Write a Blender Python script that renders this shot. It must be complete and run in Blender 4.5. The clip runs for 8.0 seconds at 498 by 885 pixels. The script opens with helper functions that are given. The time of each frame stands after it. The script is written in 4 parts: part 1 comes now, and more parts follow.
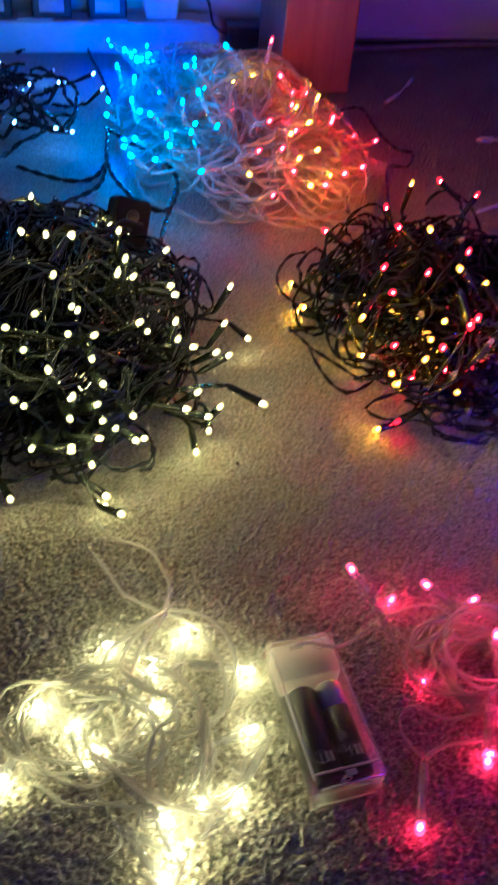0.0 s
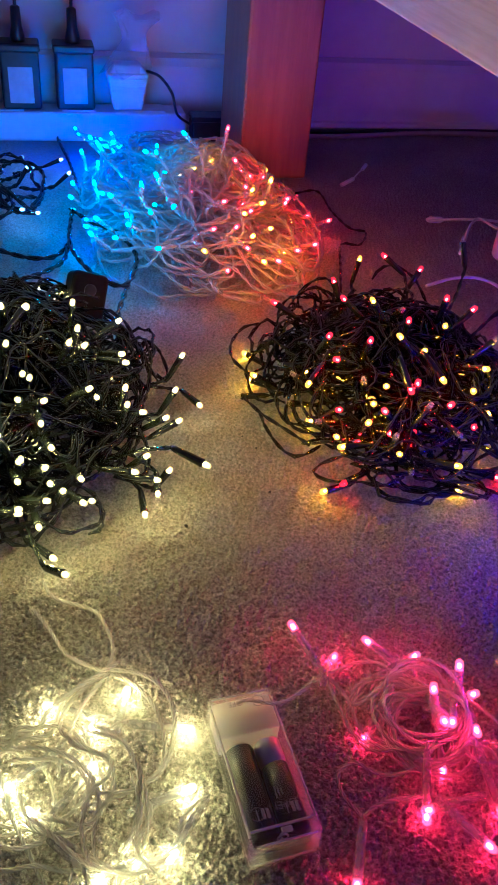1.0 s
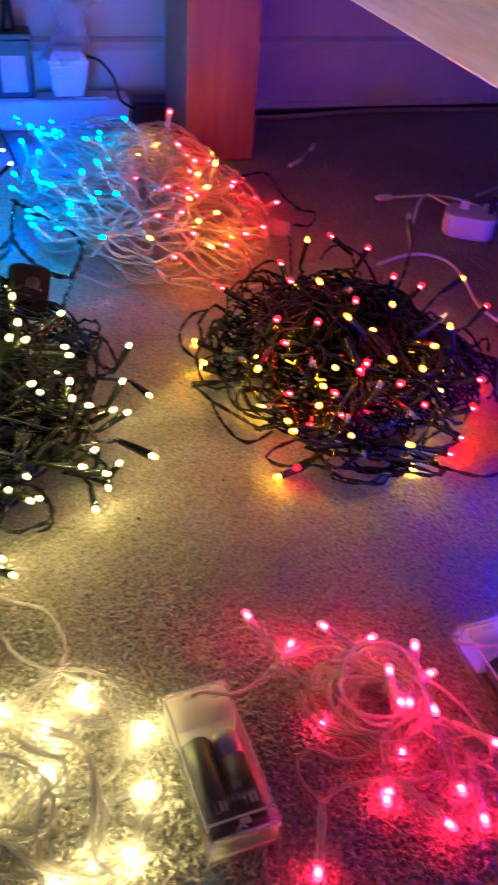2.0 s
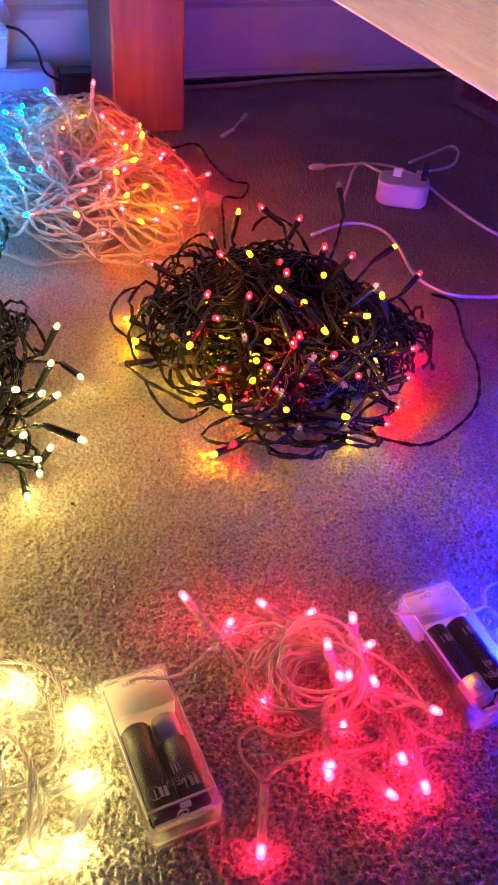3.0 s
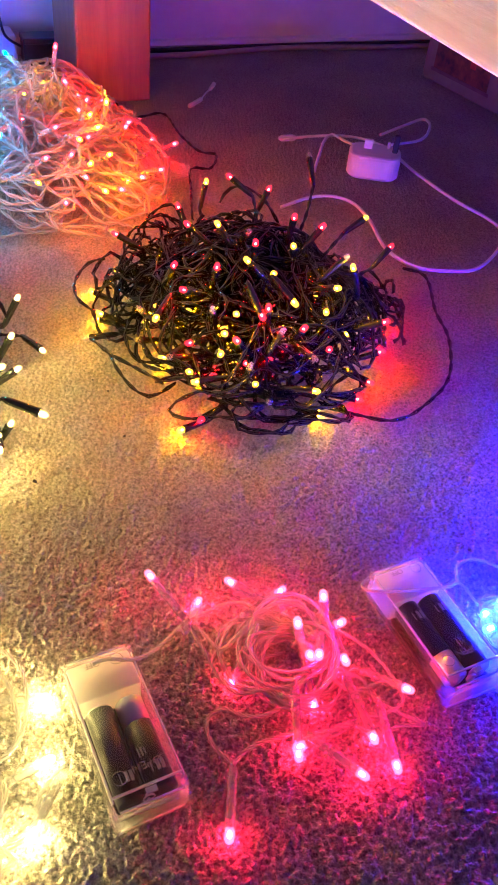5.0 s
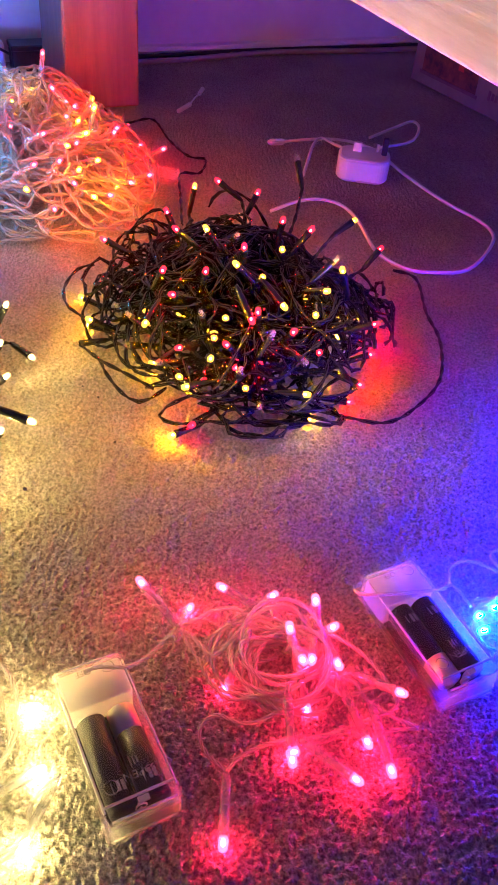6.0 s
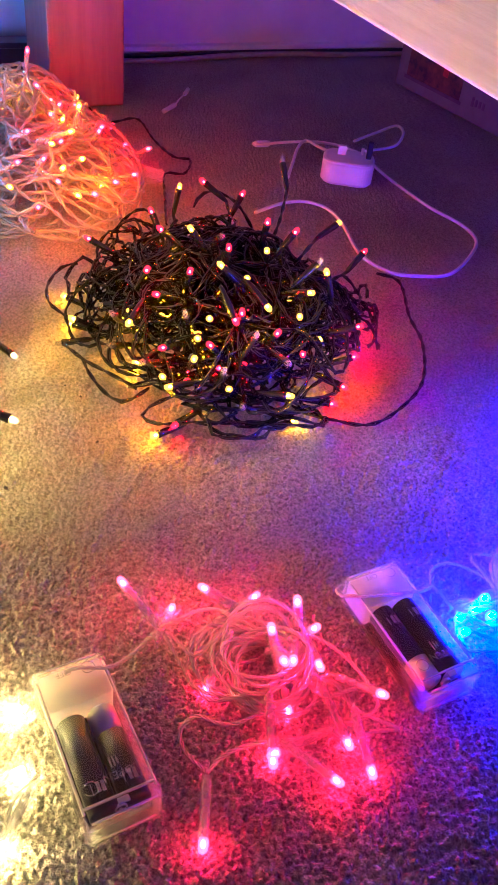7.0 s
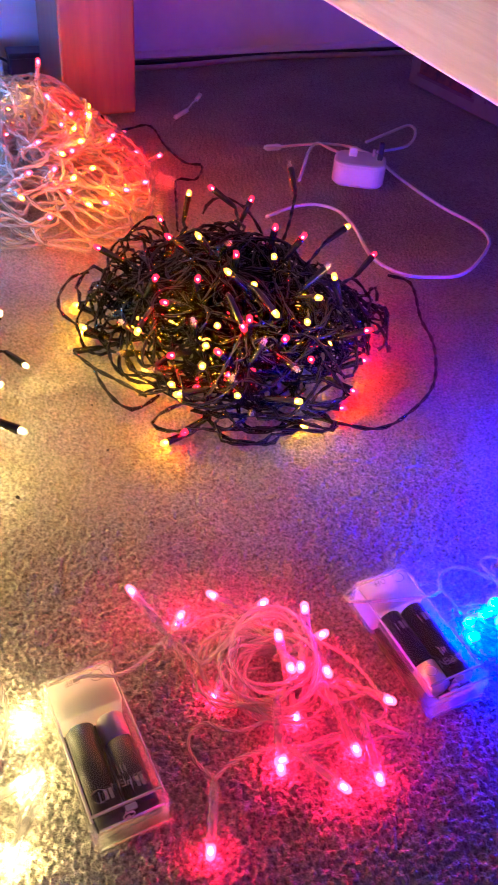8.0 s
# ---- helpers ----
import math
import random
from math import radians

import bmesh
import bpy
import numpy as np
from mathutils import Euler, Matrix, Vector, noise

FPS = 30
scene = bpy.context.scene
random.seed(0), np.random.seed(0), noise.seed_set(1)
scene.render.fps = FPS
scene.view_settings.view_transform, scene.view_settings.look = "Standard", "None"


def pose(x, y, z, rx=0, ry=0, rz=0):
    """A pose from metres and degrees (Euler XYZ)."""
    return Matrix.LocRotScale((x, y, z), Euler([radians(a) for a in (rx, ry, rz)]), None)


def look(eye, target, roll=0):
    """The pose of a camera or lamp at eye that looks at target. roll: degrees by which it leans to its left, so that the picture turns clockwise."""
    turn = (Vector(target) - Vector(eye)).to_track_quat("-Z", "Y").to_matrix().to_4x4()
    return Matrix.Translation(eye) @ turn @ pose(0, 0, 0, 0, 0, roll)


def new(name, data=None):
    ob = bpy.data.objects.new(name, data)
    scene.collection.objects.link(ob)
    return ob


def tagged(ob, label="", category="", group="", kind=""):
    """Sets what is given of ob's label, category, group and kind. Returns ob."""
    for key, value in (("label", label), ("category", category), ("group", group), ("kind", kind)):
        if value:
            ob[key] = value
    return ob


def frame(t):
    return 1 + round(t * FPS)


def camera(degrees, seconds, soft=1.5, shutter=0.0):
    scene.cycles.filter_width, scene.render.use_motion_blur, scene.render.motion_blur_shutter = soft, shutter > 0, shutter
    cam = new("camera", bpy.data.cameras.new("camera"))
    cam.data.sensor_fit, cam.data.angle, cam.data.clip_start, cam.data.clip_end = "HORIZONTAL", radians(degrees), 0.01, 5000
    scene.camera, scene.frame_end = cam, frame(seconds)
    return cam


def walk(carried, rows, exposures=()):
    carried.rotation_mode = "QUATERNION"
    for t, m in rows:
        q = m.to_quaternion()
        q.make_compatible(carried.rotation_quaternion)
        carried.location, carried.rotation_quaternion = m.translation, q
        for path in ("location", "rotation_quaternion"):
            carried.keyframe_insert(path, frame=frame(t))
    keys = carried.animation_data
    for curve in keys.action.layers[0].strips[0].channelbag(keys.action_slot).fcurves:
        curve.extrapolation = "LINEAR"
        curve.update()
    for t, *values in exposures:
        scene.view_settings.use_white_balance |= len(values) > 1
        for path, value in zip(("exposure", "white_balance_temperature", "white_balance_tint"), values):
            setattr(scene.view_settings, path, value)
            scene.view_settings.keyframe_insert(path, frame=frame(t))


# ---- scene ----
cam = camera(33.9, 8.0, 1.2, 0.7)
PATH = [
    (0, (0.061, 0.04, 0.433), (0.018, 1.503, -0.93), 5.4),
    (0.5, (0.077, 0.025, 0.438), (0.051, 1.576, -0.825), 6.0),
    (1, (0.088, 0.024, 0.436), (0.07, 1.611, -0.78), 5.5),
    (1.5, (0.09, 0.026, 0.436), (0.086, 1.609, -0.786), 5.2),
    (2, (0.104, 0.032, 0.433), (0.159, 1.601, -0.806), 4.4),
    (2.2, (0.112, 0.035, 0.432), (0.208, 1.593, -0.818), 4.3),
    (3.3, (0.119, 0.041, 0.429), (0.302, 1.561, -0.857), 5.2),
    (3.5, (0.119, 0.042, 0.428), (0.312, 1.558, -0.861), 5.6),
    (4, (0.117, 0.043, 0.424), (0.328, 1.551, -0.872), 6.3),
    (4.5, (0.119, 0.047, 0.42), (0.354, 1.536, -0.894), 6.9),
    (6, (0.126, 0.051, 0.416), (0.378, 1.547, -0.887), 5.9),
    (6.5, (0.127, 0.052, 0.416), (0.402, 1.549, -0.883), 6.8),
    (7, (0.125, 0.051, 0.415), (0.422, 1.546, -0.881), 7.5),
    (7.5, (0.127, 0.053, 0.414), (0.428, 1.546, -0.882), 7.3),
    (8, (0.136, 0.051, 0.421), (0.374, 1.552, -0.88), 5.2),
]
EXPOSURES = [(0.0, -0.65, 4600, 3), (1.0, -0.5, 4800, 4), (2.0, -0.25, 5400, 6), (3.5, 0.65, 6800, 4), (4.5, 0.7, 6500, 5), (6.0, 0.65, 6200, 11), (8.0, 0.65, 5900, 17)]
walk(cam, [(t, look(eye, target, roll)) for t, eye, target, roll in PATH], EXPOSURES)


# ---- light: a dark room lit by the strings themselves, and a faint added ambient fill ----
world = bpy.data.worlds.new("world")
scene.world = world
world.use_nodes = True
world.node_tree.nodes["Background"].inputs[0].default_value = (0.05, 0.05, 0.08, 1)
world.node_tree.nodes["Background"].inputs[1].default_value = 0.02

rng = np.random.default_rng(11)
TURN = 17.0                       # the room's walls against the world's axes
ROOM = pose(0, 0, 0, 0, 0, TURN)
WALL = 1.43


# ---- materials ----
def material(name, color, rough=0.5, metal=0.0, second=None, scale=60.0, bump=0.0, bump_scale=300.0, stretch=(1, 1, 1), clear=0.0, coat=0.0, milky=0.0):
    m = bpy.data.materials.new(name)
    m.use_nodes = True
    n, l = m.node_tree.nodes, m.node_tree.links
    b = n["Principled BSDF"]
    b.inputs["Base Color"].default_value = (*color, 1)
    b.inputs["Roughness"].default_value = rough
    b.inputs["Metallic"].default_value = metal
    b.inputs["Coat Weight"].default_value = coat
    at = n.new("ShaderNodeTexCoord")
    mp = n.new("ShaderNodeMapping")
    mp.inputs["Scale"].default_value = stretch
    l.new(at.outputs["Object"], mp.inputs[0])
    if second:
        t = n.new("ShaderNodeTexNoise")
        t.inputs["Scale"].default_value = scale
        t.inputs["Detail"].default_value = 6
        t.inputs["Roughness"].default_value = 0.65
        l.new(mp.outputs[0], t.inputs["Vector"])
        r = n.new("ShaderNodeValToRGB")
        r.color_ramp.elements[0].position, r.color_ramp.elements[1].position = 0.36, 0.64
        r.color_ramp.elements[0].color, r.color_ramp.elements[1].color = (*color, 1), (*second, 1)
        l.new(t.outputs["Fac"], r.inputs[0])
        l.new(r.outputs[0], b.inputs["Base Color"])
    if bump:
        t = n.new("ShaderNodeTexNoise")
        t.inputs["Scale"].default_value = bump_scale
        t.inputs["Detail"].default_value = 4
        l.new(mp.outputs[0], t.inputs["Vector"])
        k = n.new("ShaderNodeBump")
        k.inputs["Strength"].default_value = bump
        k.inputs["Distance"].default_value = 0.003
        l.new(t.outputs["Fac"], k.inputs["Height"])
        l.new(k.outputs[0], b.inputs["Normal"])
    if clear:
        out = n["Material Output"]
        tr = n.new("ShaderNodeBsdfTransparent")
        mix = n.new("ShaderNodeMixShader")
        mix.inputs[0].default_value = clear
        l.new(b.outputs[0], mix.inputs[1])
        l.new(tr.outputs[0], mix.inputs[2])
        l.new(mix.outputs[0], out.inputs[0])
        if milky:
            tl, both = n.new("ShaderNodeBsdfTranslucent"), n.new("ShaderNodeMixShader")
            tl.inputs[0].default_value = (0.85, 0.85, 0.85, 1)
            both.inputs[0].default_value = milky
            l.new(b.outputs[0], both.inputs[1])
            l.new(tl.outputs[0], both.inputs[2])
            l.new(both.outputs[0], mix.inputs[1])
    return m


def lamp_material(name, color, strength):
    m = bpy.data.materials.new(name)
    m.use_nodes = True
    n, l = m.node_tree.nodes, m.node_tree.links
    n.remove(n["Principled BSDF"])
    e = n.new("ShaderNodeEmission")
    e.inputs[0].default_value = (*color, 1)
    e.inputs[1].default_value = strength
    l.new(e.outputs[0], n["Material Output"].inputs[0])
    return m


def carpet_material():
    m = material("carpet_pile", (0.19, 0.175, 0.154), 1.0, second=(0.49, 0.458, 0.405), scale=430, bump=0.8, bump_scale=900)
    n, l = m.node_tree.nodes, m.node_tree.links
    b = n["Principled BSDF"]
    b.inputs["Specular IOR Level"].default_value = 0.1
    b.inputs["Sheen Weight"].default_value = 0.25
    ramp = next(x for x in n if x.type == "VALTORGB")
    big = n.new("ShaderNodeTexNoise")
    big.inputs["Scale"].default_value = 9
    big.inputs["Detail"].default_value = 5
    co = next(x for x in n if x.type == "TEX_COORD")
    l.new(co.outputs["Object"], big.inputs["Vector"])
    mr = n.new("ShaderNodeMapRange")
    mr.inputs[1].default_value, mr.inputs[2].default_value = 0.3, 0.7
    mr.inputs[3].default_value, mr.inputs[4].default_value = 0.8, 1.12
    l.new(big.outputs["Fac"], mr.inputs[0])
    mx = n.new("ShaderNodeMix")
    mx.data_type, mx.blend_type = "RGBA", "MULTIPLY"
    mx.inputs[0].default_value = 1
    l.new(ramp.outputs[0], mx.inputs[6])
    l.new(mr.outputs[0], mx.inputs[7])
    l.new(mx.outputs[2], b.inputs["Base Color"])
    return m


CARPET = carpet_material()
WALLPAINT = material("wall_paint", (0.62, 0.62, 0.63), 0.7, second=(0.70, 0.70, 0.70), scale=8, bump=0.1, bump_scale=250)
SKIRT = material("skirting_gloss", (0.66, 0.66, 0.66), 0.4, second=(0.74, 0.74, 0.73), scale=14)
CEIL = material("ceiling_paint", (0.7, 0.7, 0.68), 0.9, second=(0.76, 0.76, 0.74), scale=5)
PINE = material("pine_wood", (0.28, 0.105, 0.045), 0.4, second=(0.38, 0.155, 0.065), scale=9, bump=0.15, bump_scale=60, stretch=(6, 6, 0.6))
PALE = material("pale_wood_grain", (0.66, 0.62, 0.57), 0.45, second=(0.80, 0.77, 0.73), scale=22, bump=0.2, bump_scale=90, stretch=(5, 0.35, 9))
DARK_PVC = material("dark_green_pvc", (0.006, 0.009, 0.007), 0.15, second=(0.012, 0.016, 0.012), scale=120)
BLACK = material("black_plastic", (0.012, 0.012, 0.013), 0.35, second=(0.022, 0.022, 0.024), scale=90, bump=0.05)
WHITE = material("white_plastic", (0.74, 0.73, 0.71), 0.35, second=(0.8, 0.79, 0.77), scale=40)
MATT = material("matt_black_plastic", (0.004, 0.004, 0.005), 0.6, second=(0.009, 0.009, 0.010), scale=90)
MATT.node_tree.nodes["Principled BSDF"].inputs["Specular IOR Level"].default_value = 0.15
CABLE = material("white_cable", (0.70, 0.69, 0.68), 0.4, second=(0.78, 0.77, 0.76), scale=60)
GREY_CABLE = material("grey_cable", (0.26, 0.25, 0.25), 0.5, second=(0.33, 0.32, 0.32), scale=60)
LABEL = material("label_paper", (0.46, 0.46, 0.45), 0.6, second=(0.56, 0.56, 0.55), scale=70)
CLEAR_PVC = material("clear_pvc", (0.52, 0.52, 0.50), 0.06, second=(0.66, 0.66, 0.64), scale=80, clear=0.5, coat=1.0, milky=0.5)
FINE_PVC = material("fine_clear_pvc", (0.82, 0.80, 0.74), 0.06, second=(0.90, 0.88, 0.82), scale=80, clear=0.60, coat=1.0, milky=0.55)
SLEEVE = material("clear_sleeve", (0.5, 0.5, 0.49), 0.08, second=(0.6, 0.6, 0.59), scale=80, clear=0.6, coat=1.0)
COPPER = material("tinned_wire", (0.72, 0.68, 0.58), 0.3, metal=0.9, second=(0.8, 0.77, 0.7), scale=200)
CASE = material("frosted_case", (0.50, 0.50, 0.50), 0.14, second=(0.58, 0.58, 0.58), scale=50, milky=0.85, clear=0.74, coat=0.6, bump=0.04, bump_scale=400)
LID = material("clear_lid", (0.55, 0.55, 0.55), 0.12, second=(0.65, 0.65, 0.65), scale=40, clear=0.955, coat=0.5, bump=0.03, bump_scale=300)
FROST = material("frosted_lid", (0.74, 0.74, 0.74), 0.4, second=(0.82, 0.82, 0.81), scale=40, milky=0.75, clear=0.35)
RIM = material("clear_rim", (0.6, 0.6, 0.59), 0.1, second=(0.68, 0.68, 0.67), scale=40, clear=0.4, coat=0.6)
EMBOSS = material("embossed_mark", (0.62, 0.62, 0.62), 0.3, second=(0.7, 0.7, 0.7), scale=40, clear=0.68)
STEEL = material("battery_steel", (0.62, 0.58, 0.52), 0.32, metal=0.8, second=(0.72, 0.68, 0.6), scale=30)
JACKET = material("battery_jacket", (0.003, 0.003, 0.004), 0.3, second=(0.006, 0.006, 0.006), scale=60)
JACKET.node_tree.nodes["Principled BSDF"].inputs["Specular IOR Level"].default_value = 0.25
PRINT = material("battery_print", (0.25, 0.25, 0.24), 0.5, second=(0.33, 0.32, 0.31), scale=60)
CARD = material("carton_board", (0.15, 0.145, 0.16), 0.6, second=(0.20, 0.195, 0.21), scale=25)
PICTURE = material("carton_picture", (0.03, 0.03, 0.05), 0.5, second=(0.24, 0.10, 0.07), scale=38)
INK = material("carton_ink", (0.10, 0.08, 0.12), 0.5, second=(0.14, 0.1, 0.14), scale=60)
INK_RED = material("carton_red_ink", (0.42, 0.05, 0.06), 0.5, second=(0.5, 0.08, 0.08), scale=60)
FILM = material("clear_film", (0.85, 0.85, 0.84), 0.12, second=(0.9, 0.9, 0.9), scale=30, clear=0.82, bump=0.2, bump_scale=80)
LENS_OFF = material("unlit_lens", (0.4, 0.42, 0.4), 0.06, second=(0.5, 0.52, 0.5), scale=200, clear=0.7, coat=1.0)

def glow_material(name, color, strength):
    """A tinted lens that glows and lets the chip inside show."""
    m = lamp_material(name, color, strength)
    n, l = m.node_tree.nodes, m.node_tree.links
    tr, mix = n.new("ShaderNodeBsdfTransparent"), n.new("ShaderNodeMixShader")
    mix.inputs[0].default_value = 0.55
    l.new(n["Emission"].outputs[0], mix.inputs[1])
    l.new(tr.outputs[0], mix.inputs[2])
    l.new(mix.outputs[0], n["Material Output"].inputs[0])
    return m


# for each colour of bulb: the chip's light and strength, the lens's tint and strength
LED = {
    "warm": ((1.0, 0.72, 0.18), 950, (1.0, 0.70, 0.22), 5.5),
    "coil": ((1.0, 0.74, 0.23), 1650, (1.0, 0.76, 0.30), 10.0),
    "red": ((1.0, 0.005, 0.055), 800, (1.0, 0.07, 0.12), 7.0),
    "dark_red": ((1.0, 0.0006, 0.0016), 4600, (1.0, 0.010, 0.030), 5.0),
    "amber": ((1.0, 0.42, 0.0008), 3600, (1.0, 0.40, 0.03), 7.0),
    "far_red": ((1.0, 0.001, 0.003), 1300, (1.0, 0.04, 0.08), 5.0),
    "far_amber": ((1.0, 0.36, 0.001), 1000, (1.0, 0.42, 0.04), 5.0),
    "cyan": ((0.004, 0.42, 1.0), 1800, (0.03, 0.75, 1.0), 6.0),
    "deep_blue": ((0.004, 0.02, 1.0), 5000, (0.03, 0.12, 1.0), 6.0),
    "blue": ((0.003, 0.005, 1.0), 17500, (0.05, 0.64, 1.0), 9.0),
    "cool": ((0.16, 0.38, 1.0), 800, (0.4, 0.6, 1.0), 6.0),
}
LAMPS = {k: (lamp_material(k + "_chip", a, b), glow_material(k + "_lens", c, d)) for k, (a, b, c, d) in LED.items()}


# ---- building tools ----
class Shape:
    """Collects faces for one mesh."""

    def __init__(self):
        self.v, self.f = [], []

    def add(self, verts, faces):
        k = len(self.v)
        self.v.extend([tuple(float(c) for c in p) for p in verts])
        self.f.extend([tuple(i + k for i in f) for f in faces])
        return self

    def tube(self, pts, r, sides=6):
        pts = np.asarray(pts, float)
        n = len(pts)
        d = np.gradient(pts, axis=0)
        d /= np.linalg.norm(d, axis=1)[:, None] + 1e-12
        up = np.tile([0.0, 0.0, 1.0], (n, 1))
        up[np.abs(d[:, 2]) > 0.95] = [1.0, 0.0, 0.0]
        a = np.cross(d, up)
        a /= np.linalg.norm(a, axis=1)[:, None] + 1e-12
        b = np.cross(d, a)
        ang = np.arange(sides) * 2 * np.pi / sides
        ring = a[:, None, :] * np.cos(ang)[None, :, None] + b[:, None, :] * np.sin(ang)[None, :, None]
        v = (pts[:, None, :] + ring * r).reshape(-1, 3)
        f = []
        for i in range(n - 1):
            for j in range(sides):
                k = (j + 1) % sides
                f.append((i * sides + j, i * sides + k, (i + 1) * sides + k, (i + 1) * sides + j))
        f.append(tuple(range(sides - 1, -1, -1)))
        f.append(tuple(range((n - 1) * sides, n * sides)))
        return self.add(v, f)

    def lathe(self, profile, sides=10, base=(0, 0, 0)):
        v, f = [], []
        for r, z in profile:
            for j in range(sides):
                t = 2 * math.pi * j / sides
                v.append((base[0] + r * math.cos(t), base[1] + r * math.sin(t), base[2] + z))
        for i in range(len(profile) - 1):
            for j in range(sides):
                k = (j + 1) % sides
                f.append((i * sides + j, i * sides + k, (i + 1) * sides + k, (i + 1) * sides + j))
        f.append(tuple(range(sides - 1, -1, -1)))
        f.append(tuple(range((len(profile) - 1) * sides, len(profile) * sides)))
        return self.add(v, f)

    def mesh(self, name, mat, smooth=True):
        me = bpy.data.meshes.new(name)
        me.from_pydata(self.v, [], self.f)
        me.materials.append(mat)
        if smooth:
            me.polygons.foreach_set("use_smooth", [True] * len(me.polygons))
        me.update()
        return me


def thing(name, m, label, category, group="", kind=""):
    ob = new(name)
    ob.empty_display_size = 0.02
    ob.matrix_world = m
    return tagged(ob, label, category, group, kind)


def part(name, me, parent, label="", m=None):
    ob = new(name, me)
    ob.parent = parent
    if m is not None:
        ob.matrix_basis = m
    return tagged(ob, label)


def block(name, size, mat, bevel=0.002, segments=2, middle=(0, 0, 0), taper=1.0):
    """A bevelled box; its middle and size in metres."""
    bm = bmesh.new()
    bmesh.ops.create_cube(bm, size=1)
    for v in bm.verts:
        k = taper if v.co.z > 0 else 1.0
        v.co = Vector((v.co.x * size[0] * k, v.co.y * size[1] * k, v.co.z * size[2])) + Vector(middle)
    if bevel:
        bmesh.ops.bevel(bm, geom=bm.edges[:], offset=bevel, segments=segments, affect="EDGES", profile=0.5)
    me = bpy.data.meshes.new(name)
    bm.to_mesh(me)
    bm.free()
    me.materials.append(mat)
    return me


def rounded(name, w, d, h, r, mat, edge=0.003, corner=5):
    """An upright rounded slab from z = 0 to h."""
    ring = []
    for cx, cy, a0 in ((1, 1, 0), (-1, 1, 90), (-1, -1, 180), (1, -1, 270)):
        for i in range(corner + 1):
            a = radians(a0 + 90 * i / corner)
            ring.append((cx * (w / 2 - r), cy * (d / 2 - r), math.cos(a), math.sin(a)))
    s = Shape()
    v, n = [], len(ring)
    levels = [(r - edge, 0.0), (r, edge), (r, h - edge), (r - edge * 0.3, h - edge * 0.3), (r - edge, h)]
    for rr, z in levels:
        v += [(x + c * rr, y + q * rr, z) for x, y, c, q in ring]
    f = [(i * n + j, i * n + (j + 1) % n, (i + 1) * n + (j + 1) % n, (i + 1) * n + j) for i in range(len(levels) - 1) for j in range(n)]
    f += [tuple(range(n - 1, -1, -1)), tuple(range((len(levels) - 1) * n, len(levels) * n))]
    return s.add(v, f).mesh(name, mat, smooth=False)


def glide(pts, per=8):
    """A smooth line through the given places."""
    p = np.asarray(pts, float)
    p = np.vstack([2 * p[0] - p[1], p, 2 * p[-1] - p[-2]])
    out = []
    for i in range(1, len(p) - 2):
        for k in range(per):
            t = k / per
            out.append(0.5 * (2 * p[i] + (p[i + 1] - p[i - 1]) * t + (2 * p[i - 1] - 5 * p[i] + 4 * p[i + 1] - p[i + 2]) * t * t
                              + (3 * p[i] - p[i - 1] - 3 * p[i + 1] + p[i + 2]) * t ** 3))
    out.append(p[-2])
    return np.array(out)


def twist(shape, pts, r, strands=2, pitch=0.02, sides=5, core=None, floor=0.0, loose=1.05):
    """Strands wound round each other along a line."""
    pts = np.asarray(pts, float)
    step = np.linalg.norm(np.diff(pts, axis=0), axis=1)
    s = np.concatenate([[0], np.cumsum(step)])
    n = max(8, int(s[-1] / (pitch / 5)))
    q = np.stack([np.interp(np.linspace(0, s[-1], n), s, pts[:, k]) for k in range(3)], 1)
    d = np.gradient(q, axis=0)
    d /= np.linalg.norm(d, axis=1)[:, None] + 1e-12
    a = np.cross(d, [0.0, 0.0, 1.0])
    a /= np.linalg.norm(a, axis=1)[:, None] + 1e-9
    b = np.cross(d, a)
    ph = np.linspace(0, s[-1] / pitch * 2 * np.pi, n) + rng.uniform(0, 6)
    for k in range(strands):
        o = ph + k * 2 * np.pi / strands
        w = q + (a * np.cos(o)[:, None] + b * np.sin(o)[:, None]) * r * loose
        w[:, 2] = np.maximum(w[:, 2], floor + r)
        shape.tube(w, r, sides)
        if core is not None:
            core.tube(w, r * 0.6, 4)


def dome(x, y, c, r, h):
    rho = ((x - c[0] - c[2] * (c[1] - y)) / r[0]) ** 2 + ((y - c[1]) / r[1]) ** 2
    lumps = 1 + 0.13 * np.sin(x * 47 + 2 * np.sin(y * 31)) * np.sin(y * 41 + 1.3)
    return h * lumps * np.maximum(1 - rho, 0.0) ** 0.38


